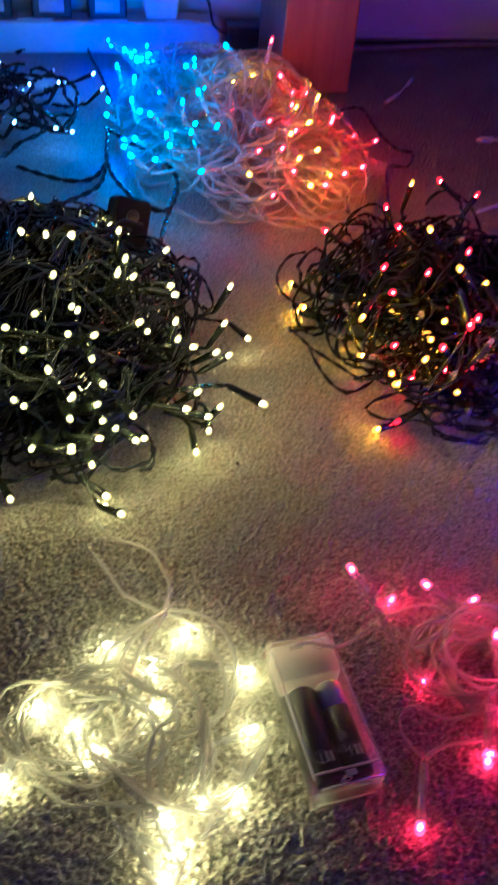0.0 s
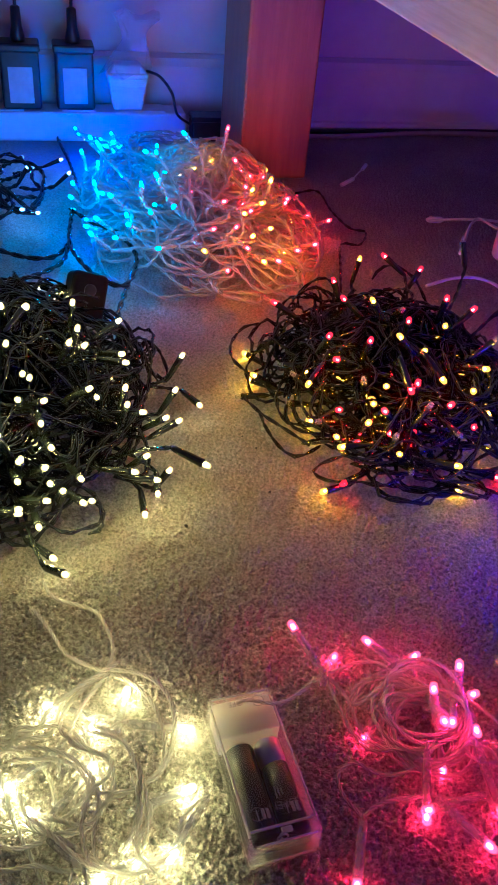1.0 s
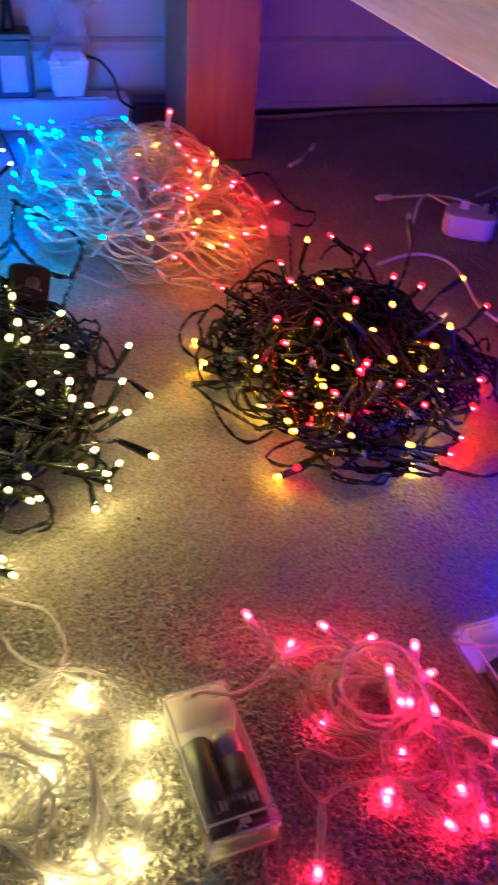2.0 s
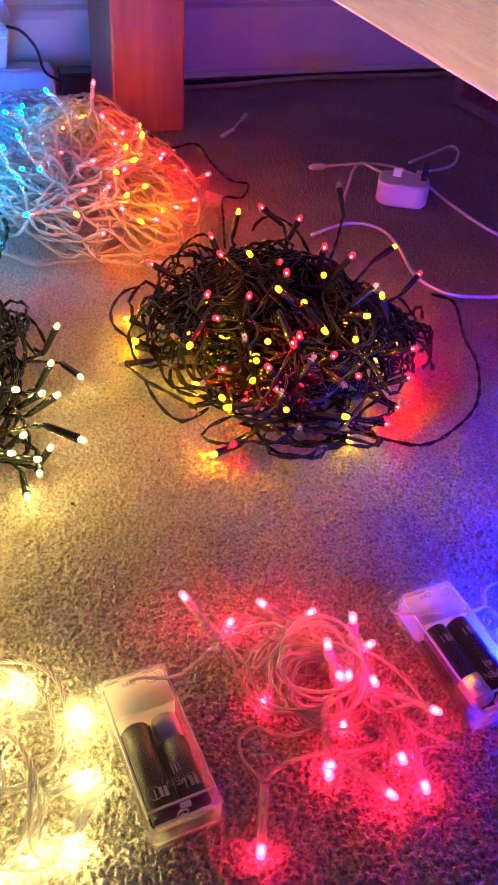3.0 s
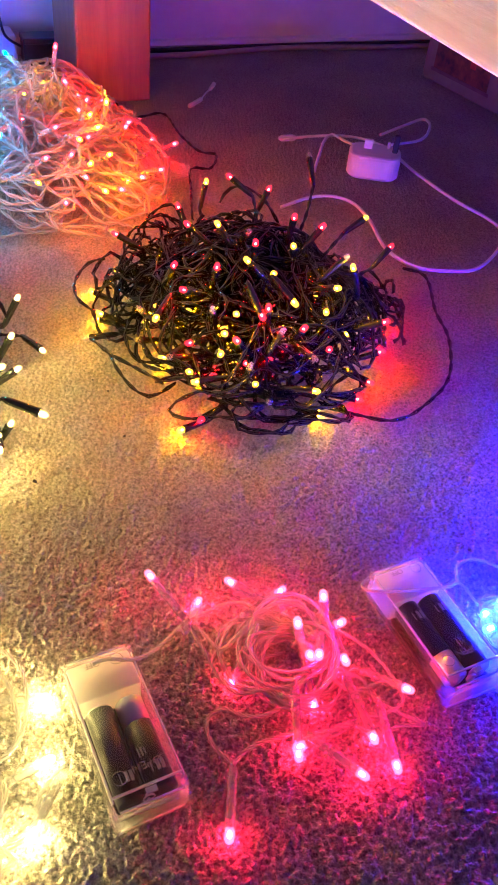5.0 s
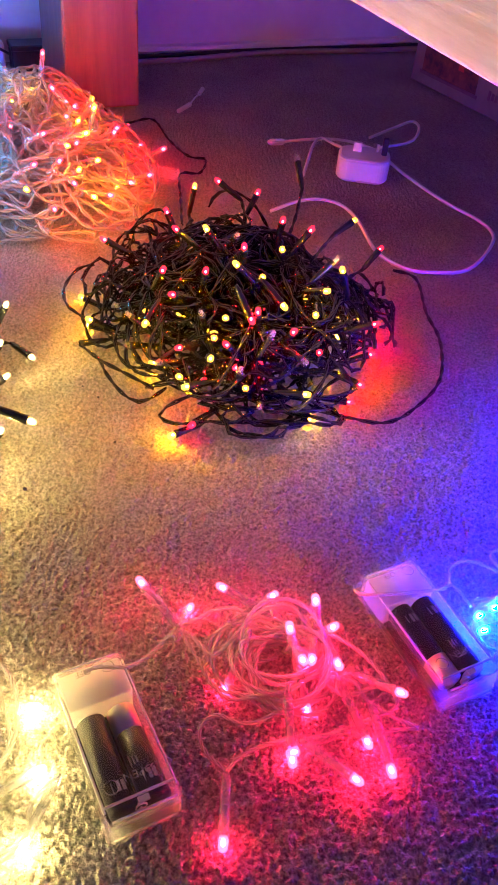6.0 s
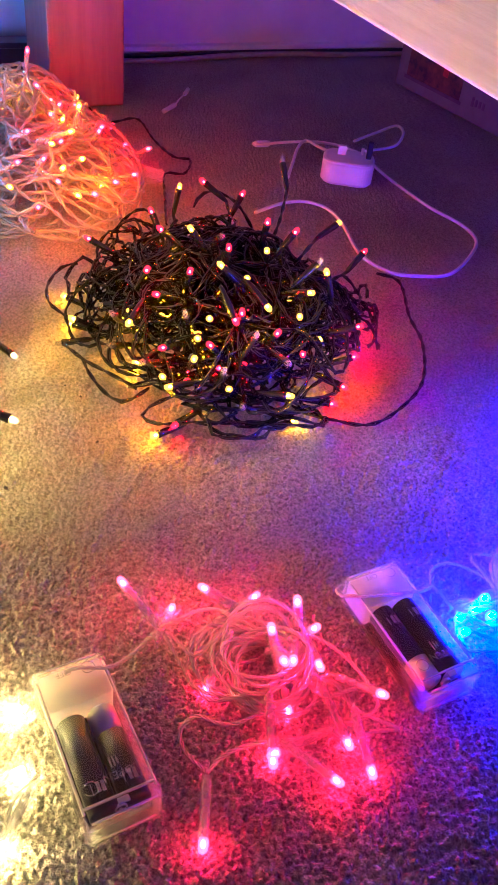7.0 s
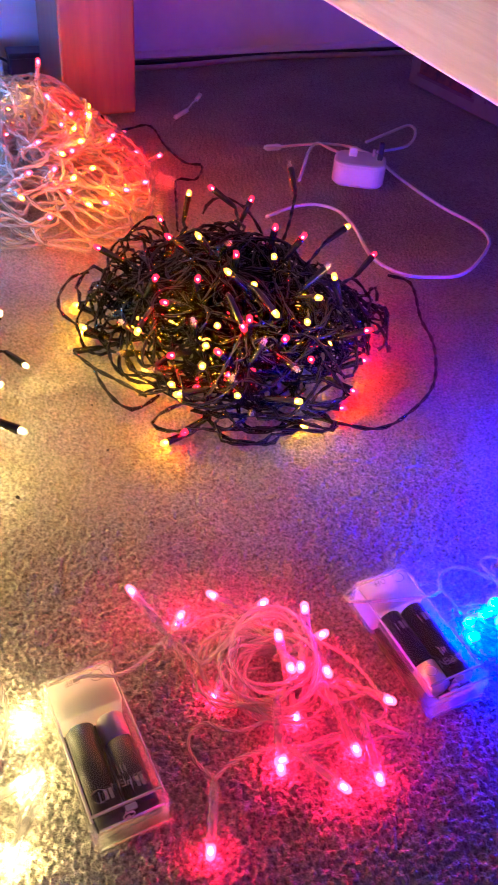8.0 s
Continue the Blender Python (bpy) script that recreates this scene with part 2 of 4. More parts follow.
def tangle(c, r, h, count, low=0.25, high=0.62, points=46, spill=0.3):
    """Loose loops of wire that fill a low heap."""
    out = []
    for i in range(count):
        a, q = rng.uniform(0, 2 * np.pi), math.sqrt(rng.uniform(0, 1)) * 0.62
        ox, oy = q * math.cos(a), q * math.sin(a)
        t = np.linspace(0, rng.uniform(0.7, 1.7) * 2 * np.pi, points) + rng.uniform(0, 6.3)
        ra, rb, tilt = rng.uniform(low, high), rng.uniform(low, high) * 0.75, rng.uniform(0, np.pi)
        wob = 1 + 0.2 * np.sin(2 * t + rng.uniform(0, 6)) + 0.16 * np.sin(3.3 * t + rng.uniform(0, 6)) + 0.07 * np.sin(7.1 * t + rng.uniform(0, 6))
        u, w = ra * np.cos(t) * wob, rb * np.sin(t) * wob
        x, y = ox + u * math.cos(tilt) - w * math.sin(tilt), oy + u * math.sin(tilt) + w * math.cos(tilt)
        rho = np.sqrt(x * x + y * y)
        k = np.where(rho > 0.93, (0.93 + np.tanh((rho - 0.93) * 3) * spill * 0.33) / np.maximum(rho, 1e-6), 1.0)
        y = c[1] + y * k * r[1]
        x = c[0] + c[2] * (c[1] - y) + x * k * r[0]
        top = dome(x, y, c, r, h)
        level = rng.uniform(0.15, 1.0) ** 0.7
        z = top * np.clip(level + 0.26 * np.sin(t * rng.uniform(0.8, 2.6) + rng.uniform(0, 6)), 0.03, 1.14) + 0.004
        out.append(np.stack([x, y, z], 1))
    return out


# bulb meshes: the axis is z, the lens at the top
SOCKET_DARK = Shape().lathe([(0.0012, -0.026), (0.0024, -0.022), (0.0028, -0.012), (0.0031, -0.002), (0.0033, 0.0), (0.0026, 0.001)], 8).mesh("socket", DARK_PVC)
SOCKET_CLEAR = Shape().lathe([(0.0014, -0.024), (0.0025, -0.021), (0.0026, -0.010), (0.0028, -0.001), (0.0026, 0.001)], 8).mesh("sleeve", SLEEVE)
SOCKET_TUBE = Shape().lathe([(0.0012, -0.033), (0.0024, -0.031), (0.0028, -0.027), (0.0026, -0.016), (0.0028, -0.002), (0.0030, 0.0), (0.0026, 0.001)], 10).mesh("sleeve", SLEEVE)
LENS = [(0.0021, 0.0), (0.0024, 0.0012), (0.0024, 0.0040), (0.0019, 0.0058), (0.0008, 0.0067)]


def lens_mesh(name, mat, k=1.0):
    return Shape().lathe([(r * k, z * k) for r, z in LENS], 7).mesh(name, mat)


CHIP = [(0.0004, 0.0), (0.0011, 0.0007), (0.0013, 0.0018), (0.0010, 0.0029), (0.0003, 0.0035)]


def lit(kind, k, chip=1.0):
    chip = Shape().lathe([(r * k * chip, 0.001 + z * k * chip) for r, z in CHIP], 7).mesh("chip", LAMPS[kind][0])
    return lens_mesh("lens", LAMPS[kind][1], k), chip


LENS_WARM, LENS_COIL, LENS_RED, LENS_BLUE = lit("warm", 0.95), lit("coil", 1.1), lit("red", 1.1), lit("blue", 1.1)
LENS_DRED, LENS_YELLOW = lit("dark_red", 1.0, 0.65), lit("amber", 1.0, 0.65)
LENS_CYAN, LENS_DBLUE, LENS_COOL = (lit(k, 1.0) for k in ("cyan", "deep_blue", "cool"))
LENS_FAR_RED, LENS_FAR_AMBER = lit("far_red", 1.1), lit("far_amber", 1.1)
LENS_DARKOFF = (lens_mesh("lens", LENS_OFF), None)


def bulb(parent, place, way, socket, lens, label):
    """One bulb whose lens sits at place and points along way."""
    q = Vector(way).normalized().to_track_quat("Z", "Y")
    m = Matrix.Translation(Vector(place)) @ q.to_matrix().to_4x4()
    s = part("bulb_socket", socket, parent, "", m)
    part("bulb_lens", lens[0], s, label)
    if lens[1]:
        part("bulb_chip", lens[1], s)
    return s


def outward(p, c, r, h, spread=0.38, lift=0.5):
    v = np.array([(p[0] - c[0]) / r[0], (p[1] - c[1]) / r[1], lift * p[2] / h + 0.1])
    v = v / (np.linalg.norm(v) + 1e-9) + rng.normal(0, spread, 3)
    if p[2] < 0.02:
        v[2] = abs(v[2]) * 0.15 - 0.05
    return v


# ---- the room ----
def slab(name, size, middle, mat, label, category):
    ob = new(name, block(name, size, mat, 0.0, 1, middle))
    ob.matrix_world = ROOM
    return tagged(ob, label, category, kind="structure")


def carpet():
    """Loop-pile carpet: one sheet with tufts, finest where one stands close."""
    def steps(stops):
        out = [np.arange(a, b, d) for a, b, d in stops]
        return np.unique(np.round(np.concatenate(out + [[stops[-1][1]]]), 5))
    xs = steps([(-2.4, -0.42, 0.09), (-0.42, -0.14, 0.003), (-0.14, 0.46, 0.00086), (0.46, 0.75, 0.003), (0.75, 2.4, 0.09)])
    ys = steps([(-2.0, 0.14, 0.07), (0.14, 0.55, 0.00086), (0.55, 0.74, 0.0011), (0.74, 1.0, 0.0018), (1.0, 1.6, 0.004), (1.6, 2.3, 0.07)])
    X, Y = np.meshgrid(xs, ys)
    cell = 0.0024
    R = np.random.default_rng(5)
    N = 512
    jx, jy, jh = R.uniform(0.08, 0.92, (N, N)), R.uniform(0.08, 0.92, (N, N)), R.uniform(0.45, 1.0, (N, N))
    ci, cj = np.floor(X / cell).astype(int), np.floor(Y / cell).astype(int)
    Z = np.zeros_like(X)
    for di in (-1, 0, 1):
        for dj in (-1, 0, 1):
            i, j = (ci + di) % N, (cj + dj) % N
            d2 = ((ci + di + jx[i, j]) - X / cell) ** 2 + ((cj + dj + jy[i, j]) - Y / cell) ** 2
            Z = np.maximum(Z, jh[i, j] * np.sqrt(np.maximum(0, 1 - d2 / 0.60)))
    Z = Z * 0.0046 - 0.0041 + 0.0008 * np.sin(X * 31 + 1.3 * np.sin(Y * 17)) * np.sin(Y * 23 + X * 9)
    ny, nx = X.shape
    me = bpy.data.meshes.new("floor")
    me.vertices.add(nx * ny)
    me.vertices.foreach_set("co", np.stack([X, Y, Z], -1).astype(np.float32).ravel())
    i = (np.arange(ny - 1)[:, None] * nx + np.arange(nx - 1)[None, :]).ravel()
    quad = np.stack([i, i + 1, i + nx + 1, i + nx], 1).astype(np.int32)
    me.loops.add(quad.size)
    me.loops.foreach_set("vertex_index", quad.ravel())
    me.polygons.add(len(quad))
    me.polygons.foreach_set("loop_start", (np.arange(len(quad)) * 4).astype(np.int32))
    me.polygons.foreach_set("use_smooth", np.ones(len(quad), bool))
    me.materials.append(CARPET)
    me.update(calc_edges=True)
    me.validate()
    tagged(new("floor", me), "beige-grey loop-pile carpet across the floor", "carpet", kind="structure")


carpet()
slab("wall_north", (4.0, 0.1, 2.4), (0, WALL + 0.05, 1.2), WALLPAINT, "unseen plain pale wall closing the room behind the lights", "wall")
# unseen walls and ceiling, added to close the room and bounce the bulbs' light
slab("wall_south", (4.0, 0.1, 2.4), (0, -1.65, 1.2), WALLPAINT, "unseen plain pale wall closing the room", "wall")
slab("wall_west", (0.1, 3.0, 2.4), (-1.95, -0.11, 1.2), WALLPAINT, "unseen plain pale wall closing the room", "wall")
slab("wall_east", (0.1, 3.0, 2.4), (1.95, -0.11, 1.2), WALLPAINT, "unseen plain pale wall closing the room", "wall")
slab("ceiling", (4.0, 3.2, 0.1), (0, -0.1, 2.45), CEIL, "unseen plain white ceiling closing the room", "ceiling")


def baseboard():
    """Skirting with a bevelled top and a bead along its foot."""
    prof = [(0, 0), (0.024, 0), (0.026, 0.008), (0.022, 0.014), (0.016, 0.017), (0.015, 0.1), (0.011, 0.112), (0.004, 0.117), (0, 0.118)]
    v = [(x, WALL - d, z) for x in (-1.88, 1.88) for d, z in prof]
    n = len(prof)
    f = [(i, (i + 1) % n, n + (i + 1) % n, n + i) for i in range(n)] + [tuple(range(n)), tuple(range(2 * n - 1, n - 1, -1))]
    ob = new("baseboard", Shape().add(v, f).mesh("baseboard", SKIRT, False))
    ob.matrix_world = ROOM
    tagged(ob, "pale painted skirting board along the wall", "skirting", kind="structure")


baseboard()


# ---- the furniture over the carpet ----
def furniture():
    """A pale panel carried by square pine legs."""
    desk = thing("bed_frame", pose(0.121, 1.27, 0, 0, 0, TURN), "bed frame with a pale wood-grain side panel and pine legs", "bed frame")
    leg = block("leg", (0.105, 0.15, 0.66), PINE, 0.004, 2, (-0.0525, 0.075, 0.33))
    part("leg", leg, desk, "square orange-brown pine leg")
    line = math.degrees(math.atan(0.27))
    back = pose(0, 0, 0, 0, 0, -TURN) @ Matrix.Translation((-0.121, -1.27, 0))
    rail = block("side_panel", (0.022, 1.85, 0.42), PALE, 0.003, 3, (0.011, 0.0, 0.21))
    mid_y = 0.34
    rail_at = back @ pose(0.19 + (0.9 - mid_y) * 0.27, mid_y, 0.29, 0, 0, line)
    part("side_panel", rail, desk, "pale white-washed wood-grain panel", rail_at)
    part("leg", leg, desk, "square orange-brown pine leg", back @ pose(0.72, -0.5, 0, 0, 0, line))


furniture()


# ---- power strip and plugs by the wall ----
def power_strip():
    strip = thing("power_strip", ROOM @ pose(0.33, 1.348, 0), "long white plastic power strip lying by the wall", "power strip")
    part("body", block("body", (0.62, 0.052, 0.045), WHITE, 0.005, 3, (-0.31, 0.026, 0.0225)), strip)
    hole = block("socket_face", (0.052, 0.04, 0.003), CABLE, 0.001, 1)
    for k in range(5):
        part("socket_face", hole, strip, "", pose(-0.06 - 0.11 * k, 0.026, 0.0455))


def plug_adapter(u, label, shell):
    """A plug-in transformer standing on the strip, with its rating label and strain relief."""
    a = thing("power_adapter", ROOM @ pose(u, 1.374, 0.047), label, "power adapter", "adapters on the power strip")
    part("body", block("body", (0.058, 0.042, 0.085), shell, 0.004, 3, (0, 0, 0.0425)), a)
    part("rating_label", block("rating_label", (0.036, 0.001, 0.052), LABEL, 0.0003, 1, (0, -0.0222, 0.036)), a, "pale paper rating label")
    part("cap", block("cap", (0.062, 0.046, 0.012), shell, 0.003, 2, (0, 0, 0.088)), a)
    part("strain_relief", Shape().lathe([(0.011, 0.093), (0.011, 0.10), (0.008, 0.115), (0.007, 0.14), (0.004, 0.142)], 10).mesh("strain_relief", shell), a)
    line = glide([(0, 0, 0.14), (0.004, 0.004, 0.2), (0.02, 0.02, 0.27), (0.05, 0.03, 0.33)], 6)
    part("lead", Shape().tube(line, 0.0028, 6).mesh("lead", shell), a)


power_strip()
for u in (-0.01, 0.075, 0.156):
    plug_adapter(u, "black plug-in power adapter with a pale label", BLACK)


def white_plug():
    """A ribbed plug that widens to its grip, in a torn clear bag."""
    a = thing("plug", ROOM @ pose(0.237, 1.374, 0.047), "white ribbed plastic plug with a black lead on the power strip", "plug")
    part("body", block("body", (0.046, 0.036, 0.056), WHITE, 0.004, 3, (0, 0, 0.028), 1.42), a)
    for k in range(4):
        part("grip_rib", block("grip_rib", (0.050 + 0.003 * k, 0.002, 0.002), WHITE, 0.0006, 1, (0, -0.0215 - 0.0011 * k, 0.030 + 0.006 * k)), a)
    part("top", block("top", (0.062, 0.046, 0.012), WHITE, 0.004, 3, (0, 0, 0.061), 0.7), a)
    bag = Shape()
    n = 14
    v = []
    for i, (r, z) in enumerate(((0.036, 0.052), (0.031, 0.072), (0.021, 0.088), (0.015, 0.104), (0.024, 0.122), (0.034, 0.135))):
        for j in range(n):
            t = 2 * math.pi * j / n
            q = r * (1 + 0.22 * math.sin(3 * t + i * 1.1) + 0.12 * math.sin(5 * t - i))
            v.append((q * math.cos(t) + 0.004 * i, 0.7 * q * math.sin(t), z + 0.006 * math.sin(4 * t + i)))
    bag.add(v, [(i * n + j, i * n + (j + 1) % n, (i + 1) * n + (j + 1) % n, (i + 1) * n + j) for i in range(5) for j in range(n)])
    wrap = part("clear_bag", bag.mesh("clear_bag", FILM, False), a, "crumpled clear plastic bag")
    wrap.modifiers.new("thickness", "SOLIDIFY").thickness = 0.0004
    line = glide([(0.030, -0.01, 0.058), (0.05, -0.02, 0.052), (0.068, -0.03, 0.03), (0.076, -0.035, 0.0), (0.1, -0.02, -0.02)], 8)
    part("lead", Shape().tube(line, 0.0022, 6).mesh("lead", BLACK), a)


white_plug()


def lead_joint():
    """A small black joint box where the plug's lead ends."""
    j = thing("lead_joint", ROOM @ pose(0.365, 1.365, 0), "small black joint box on the lead beside the power strip", "joint box")
    part("body", block("body", (0.05, 0.034, 0.032), BLACK, 0.003, 2, (0, 0, 0.016)), j)
    part("cap", block("cap", (0.056, 0.04, 0.008), BLACK, 0.002, 2, (0.002, 0, 0.036)), j)


lead_joint()


def wall_cables():
    """A black lead in the angle of the skirting and a thicker pale one before it."""
    for label, out, r, mat, sway in (("black cable lying along the foot of the skirting", 0.034, 0.0045, BLACK, 0.003), ("pale grey cable lying loose along the skirting", 0.052, 0.0045, GREY_CABLE, 0.008)):
        c = thing("cable", ROOM @ pose(0, WALL - out, r), label, "cable", "cables along the skirting")
        x = np.linspace(0.46, 1.7, 60)
        y = sway * (np.sin(x * 9) + 0.6 * np.sin(x * 17 + 1))
        part("sheath", Shape().tube(np.stack([x, y, 0 * x], 1), r, 8).mesh("sheath", mat), c)


wall_cables()


# ---- the battery packs ----
def words(name, text, size, mat, parent, m):
    cu = bpy.data.curves.new(name, "FONT")
    cu.body, cu.size, cu.extrude, cu.align_x, cu.align_y = text, size, 0.00012, "CENTER", "CENTER"
    tmp = bpy.data.objects.new("tmp", cu)
    scene.collection.objects.link(tmp)
    me = bpy.data.meshes.new_from_object(tmp.evaluated_get(bpy.context.evaluated_depsgraph_get()))
    bpy.data.objects.remove(tmp)
    me.materials.clear()
    me.materials.append(mat)
    return part(name, me, parent, "", m)


def ring_mesh(r):
    t = np.linspace(0, 2 * np.pi * 0.86, 22)
    return Shape().tube(np.stack([r * np.cos(t), r * np.sin(t), 0 * t], 1), 0.00025, 4).mesh("mark", EMBOSS)


def tub(name, w, d, h, r, wall, mat, corner=5):
    """An open case: four walls with rounded corners, and a floor."""
    ring = [(cx * (w / 2 - r), cy * (d / 2 - r), math.cos(radians(a0 + 90 * i / corner)), math.sin(radians(a0 + 90 * i / corner)))
            for cx, cy, a0 in ((1, 1, 0), (-1, 1, 90), (-1, -1, 180), (1, -1, 270)) for i in range(corner + 1)]
    n, v = len(ring), []
    levels = [(r - 0.001, 0.0), (r, 0.001), (r, h), (r - wall, h), (r - wall, wall)]
    for rr, z in levels:
        v += [(x + c * rr, y + q * rr, z) for x, y, c, q in ring]
    f = [(i * n + j, i * n + (j + 1) % n, (i + 1) * n + (j + 1) % n, (i + 1) * n + j) for i in range(len(levels) - 1) for j in range(n)]
    f += [tuple(range(n - 1, -1, -1)), tuple(range((len(levels) - 1) * n, len(levels) * n))]
    return Shape().add(v, f).mesh(name, mat, smooth=False)


def battery_pack(m, label, flip):
    """A see-through case for two cells side by side, under a clear sliding lid."""
    w, d, h = 0.0395, 0.092, 0.022
    p = thing("battery_case", m, label, "battery case", "battery cases of the small strings")
    part("shell", tub("shell", w, d, h - 0.0018, 0.003, 0.0013, CASE), p, "clear frosted plastic shell")
    part("lid", rounded("lid", w, d, 0.0016, 0.003, LID, 0.0007), p, "clear sliding lid", pose(0, 0, h - 0.0017))
    part("switch_cover", rounded("switch_cover", w - 0.0035, 0.0235, h - 0.0045, 0.002, FROST, 0.001), p, "milky switch compartment", pose(0, 0.0312, 0.002))
    for x in (-w / 2, w / 2):
        part("edge_rib", Shape().tube([(x * 0.94, -d / 2 + 0.007, h - 0.0014), (x * 0.94, d / 2 - 0.007, h - 0.0014)], 0.0008, 6).mesh("edge_rib", RIM), p)
    for y in (-d / 2 + 0.0015, d / 2 - 0.0015):
        part("end_rib", Shape().tube([(-w / 2 + 0.003, y, h - 0.0012), (w / 2 - 0.003, y, h - 0.0012)], 0.0007, 6).mesh("end_rib", RIM), p)
        part("end_rib", Shape().tube([(-w / 2 + 0.003, y, 0.0012), (w / 2 - 0.003, y, 0.0012)], 0.0007, 6).mesh("end_rib", RIM), p)
    part("end_lip", block("end_lip", (w - 0.003, 0.0012, 0.0016), RIM, 0.0003, 1, (0, -d / 2 + 0.009, h + 0.0003)), p)
    part("catch", block("catch", (0.006, 0.0035, 0.0012), RIM, 0.0004, 1, (0.001, -d / 2 + 0.006, h + 0.0004)), p)
    for k, x in ((0, -0.0083), (1, 0.0083)):
        up = (k == 1) != flip
        where = pose(x, 0.0180, 0.0118, 90, 0, 0) if flip else pose(x, -0.0388, 0.0118, -90, 0, 0)
        where = where @ Matrix.Diagonal((1.1, 1.1, 1.11, 1))
        cell = part("battery", Shape().lathe([(0.003, -0.0005), (0.0068, 0.0), (0.0071, 0.0006), (0.0071, 0.0345 if up else 0.0478), (0.0068, 0.0347 if up else 0.048)], 18).mesh("battery", JACKET), p, "black-jacketed round cell", where)
        prof = [(0.0070, 0.0345), (0.0070, 0.048), (0.0066, 0.0486), (0.0027, 0.0487), (0.0027, 0.0502)] if up else [(0.0068, 0.0478), (0.0066, 0.0486), (0.0027, 0.0487), (0.0027, 0.0502)]
        part("terminal", Shape().lathe(prof, 18).mesh("terminal", STEEL), cell, "bare metal end")
        for j in range(3):
            part("print_bar", block("print_bar", (0.0016, 0.0004, 0.005), PRINT, 0, 1, (0.003 - 0.0024 * j, (0.0070 - 0.0005 * (j != 1)) * (1 if flip else -1), 0.010)), cell)
    # black plate put in for the shade below the cells; the case floor is clear
    part("cell_shade", block("cell_shade", (w - 0.005, 0.060, 0.0030), JACKET, 0.001, 1, (0, -0.0105, 0.0030)), p, "dark plate standing in for shade under the cells")
    part("spring", Shape().tube([(0.003 * math.cos(a), 0.0005 * a / 6 - 0.0395, 0.0128 + 0.003 * math.sin(a)) for a in np.linspace(0, 18, 40)], 0.0004, 4).mesh("spring", STEEL), p)
    words("open_mark", "OPEN", 0.0062, EMBOSS, p, pose(0.0035, -0.0265, h + 0.0001, 0, 0, 180))
    words("off_mark", "OFF", 0.0050, EMBOSS, p, pose(-0.004, 0.0385, h + 0.0001, 0, 0, 180))
    for x, y in ((-0.0115, -0.0285), (0.0125, -0.0285), (0.0095, 0.0375)):
        part("round_mark", ring_mesh(0.0036), p, "", pose(x, y, h + 0.0001, 0, 0, 200))
    for j in range(3):
        part("arrow_bar", block("arrow_bar", (0.0008, 0.006 - 0.0012 * j, 0.0003), EMBOSS, 0, 1, (0.0015 + 0.0018 * j, -0.0195, h + 0.0001)), p)


battery_pack(pose(0.109, 0.2765, 0.001, 0, 0, 21), "clear plastic battery case with two black cells beside warm lights", False)
battery_pack(pose(0.2955, 0.3385, 0.001, 0, 0, 20), "clear plastic battery case glowing violet beside blue lights", True)


# ---- small strings on clear wire ----
def coil_wire(c, radius, turns, squash=0.9, height=0.018, wobble=0.18):
    t = np.linspace(0, turns * 2 * np.pi, int(turns * 26))
    k = radius * (1 + wobble * np.sin(t * 0.37 + 1) + 0.12 * np.sin(t * 1.31))
    x = c[0] + k * np.cos(t) + 0.006 * np.sin(t * 0.23)
    y = c[1] + k * squash * np.sin(t) + 0.006 * np.cos(t * 0.29)
    z = 0.003 + height * (0.5 + 0.5 * np.sin(t * 0.83 + 0.7)) * np.linspace(0.3, 1.0, len(t))
    return np.stack([x, y, z], 1)


def small_string(label, lines, bulbs, lens, bulb_label, r=0.00056):
    s = thing("fairy_lights", pose(0, 0, 0), label, "string lights", "small battery strings")
    wire, core = Shape(), Shape()
    for pts in lines:
        twist(wire, pts, r, 3, 0.015, 6, core, 0.0, 1.45)
    for place, way in bulbs:
        tail = np.array(place) - np.array(way) / np.linalg.norm(way) * 0.032
        near = min((p for pts in lines for p in pts), key=lambda p: np.linalg.norm(p - tail))
        mid = (tail + near) / 2 + np.array([0, 0, 0.004])
        twist(wire, glide([tail, mid, near], 6), r, 2, 0.011, 6, core)
        bulb(s, place, way, SOCKET_TUBE, lens, bulb_label)
    part("wire", wire.mesh("wire", FINE_PVC), s, "clear twisted wire")
    part("conductor", core.mesh("conductor", COPPER), s, "thin shiny metal strands")
    return s


def loose_loops(c, count, low, high, height=0.02, drift=0.02):
    """Separate loops that lie over one another, as a coil springs open."""
    out = []
    for i in range(count):
        t = np.linspace(0, rng.uniform(0.8, 1.5) * 2 * np.pi, 34) + rng.uniform(0, 6.3)
        k = rng.uniform(low, high) * (1 + 0.16 * np.sin(2 * t + rng.uniform(0, 6)) + 0.1 * np.sin(3.4 * t + rng.uniform(0, 6)))
        q, ox, oy = rng.uniform(0.7, 1.0), rng.normal(0, drift), rng.normal(0, drift)
        z = 0.003 + height * (0.5 + 0.5 * np.sin(t * rng.uniform(0.6, 1.6) + rng.uniform(0, 6))) * (0.35 + 0.65 * i / count)
        out.append(np.stack([c[0] + ox + k * np.cos(t), c[1] + oy + k * q * np.sin(t), z], 1))
    return out


def flat_bulbs(places, c, tilt=0.0, spread=0.9):
    out = []
    for p in places:
        a = math.atan2(p[1] - c[1], p[0] - c[0]) + rng.normal(0, spread)
        out.append((p, (math.cos(a), math.sin(a), tilt + rng.uniform(-0.12, 0.02))))
    return out


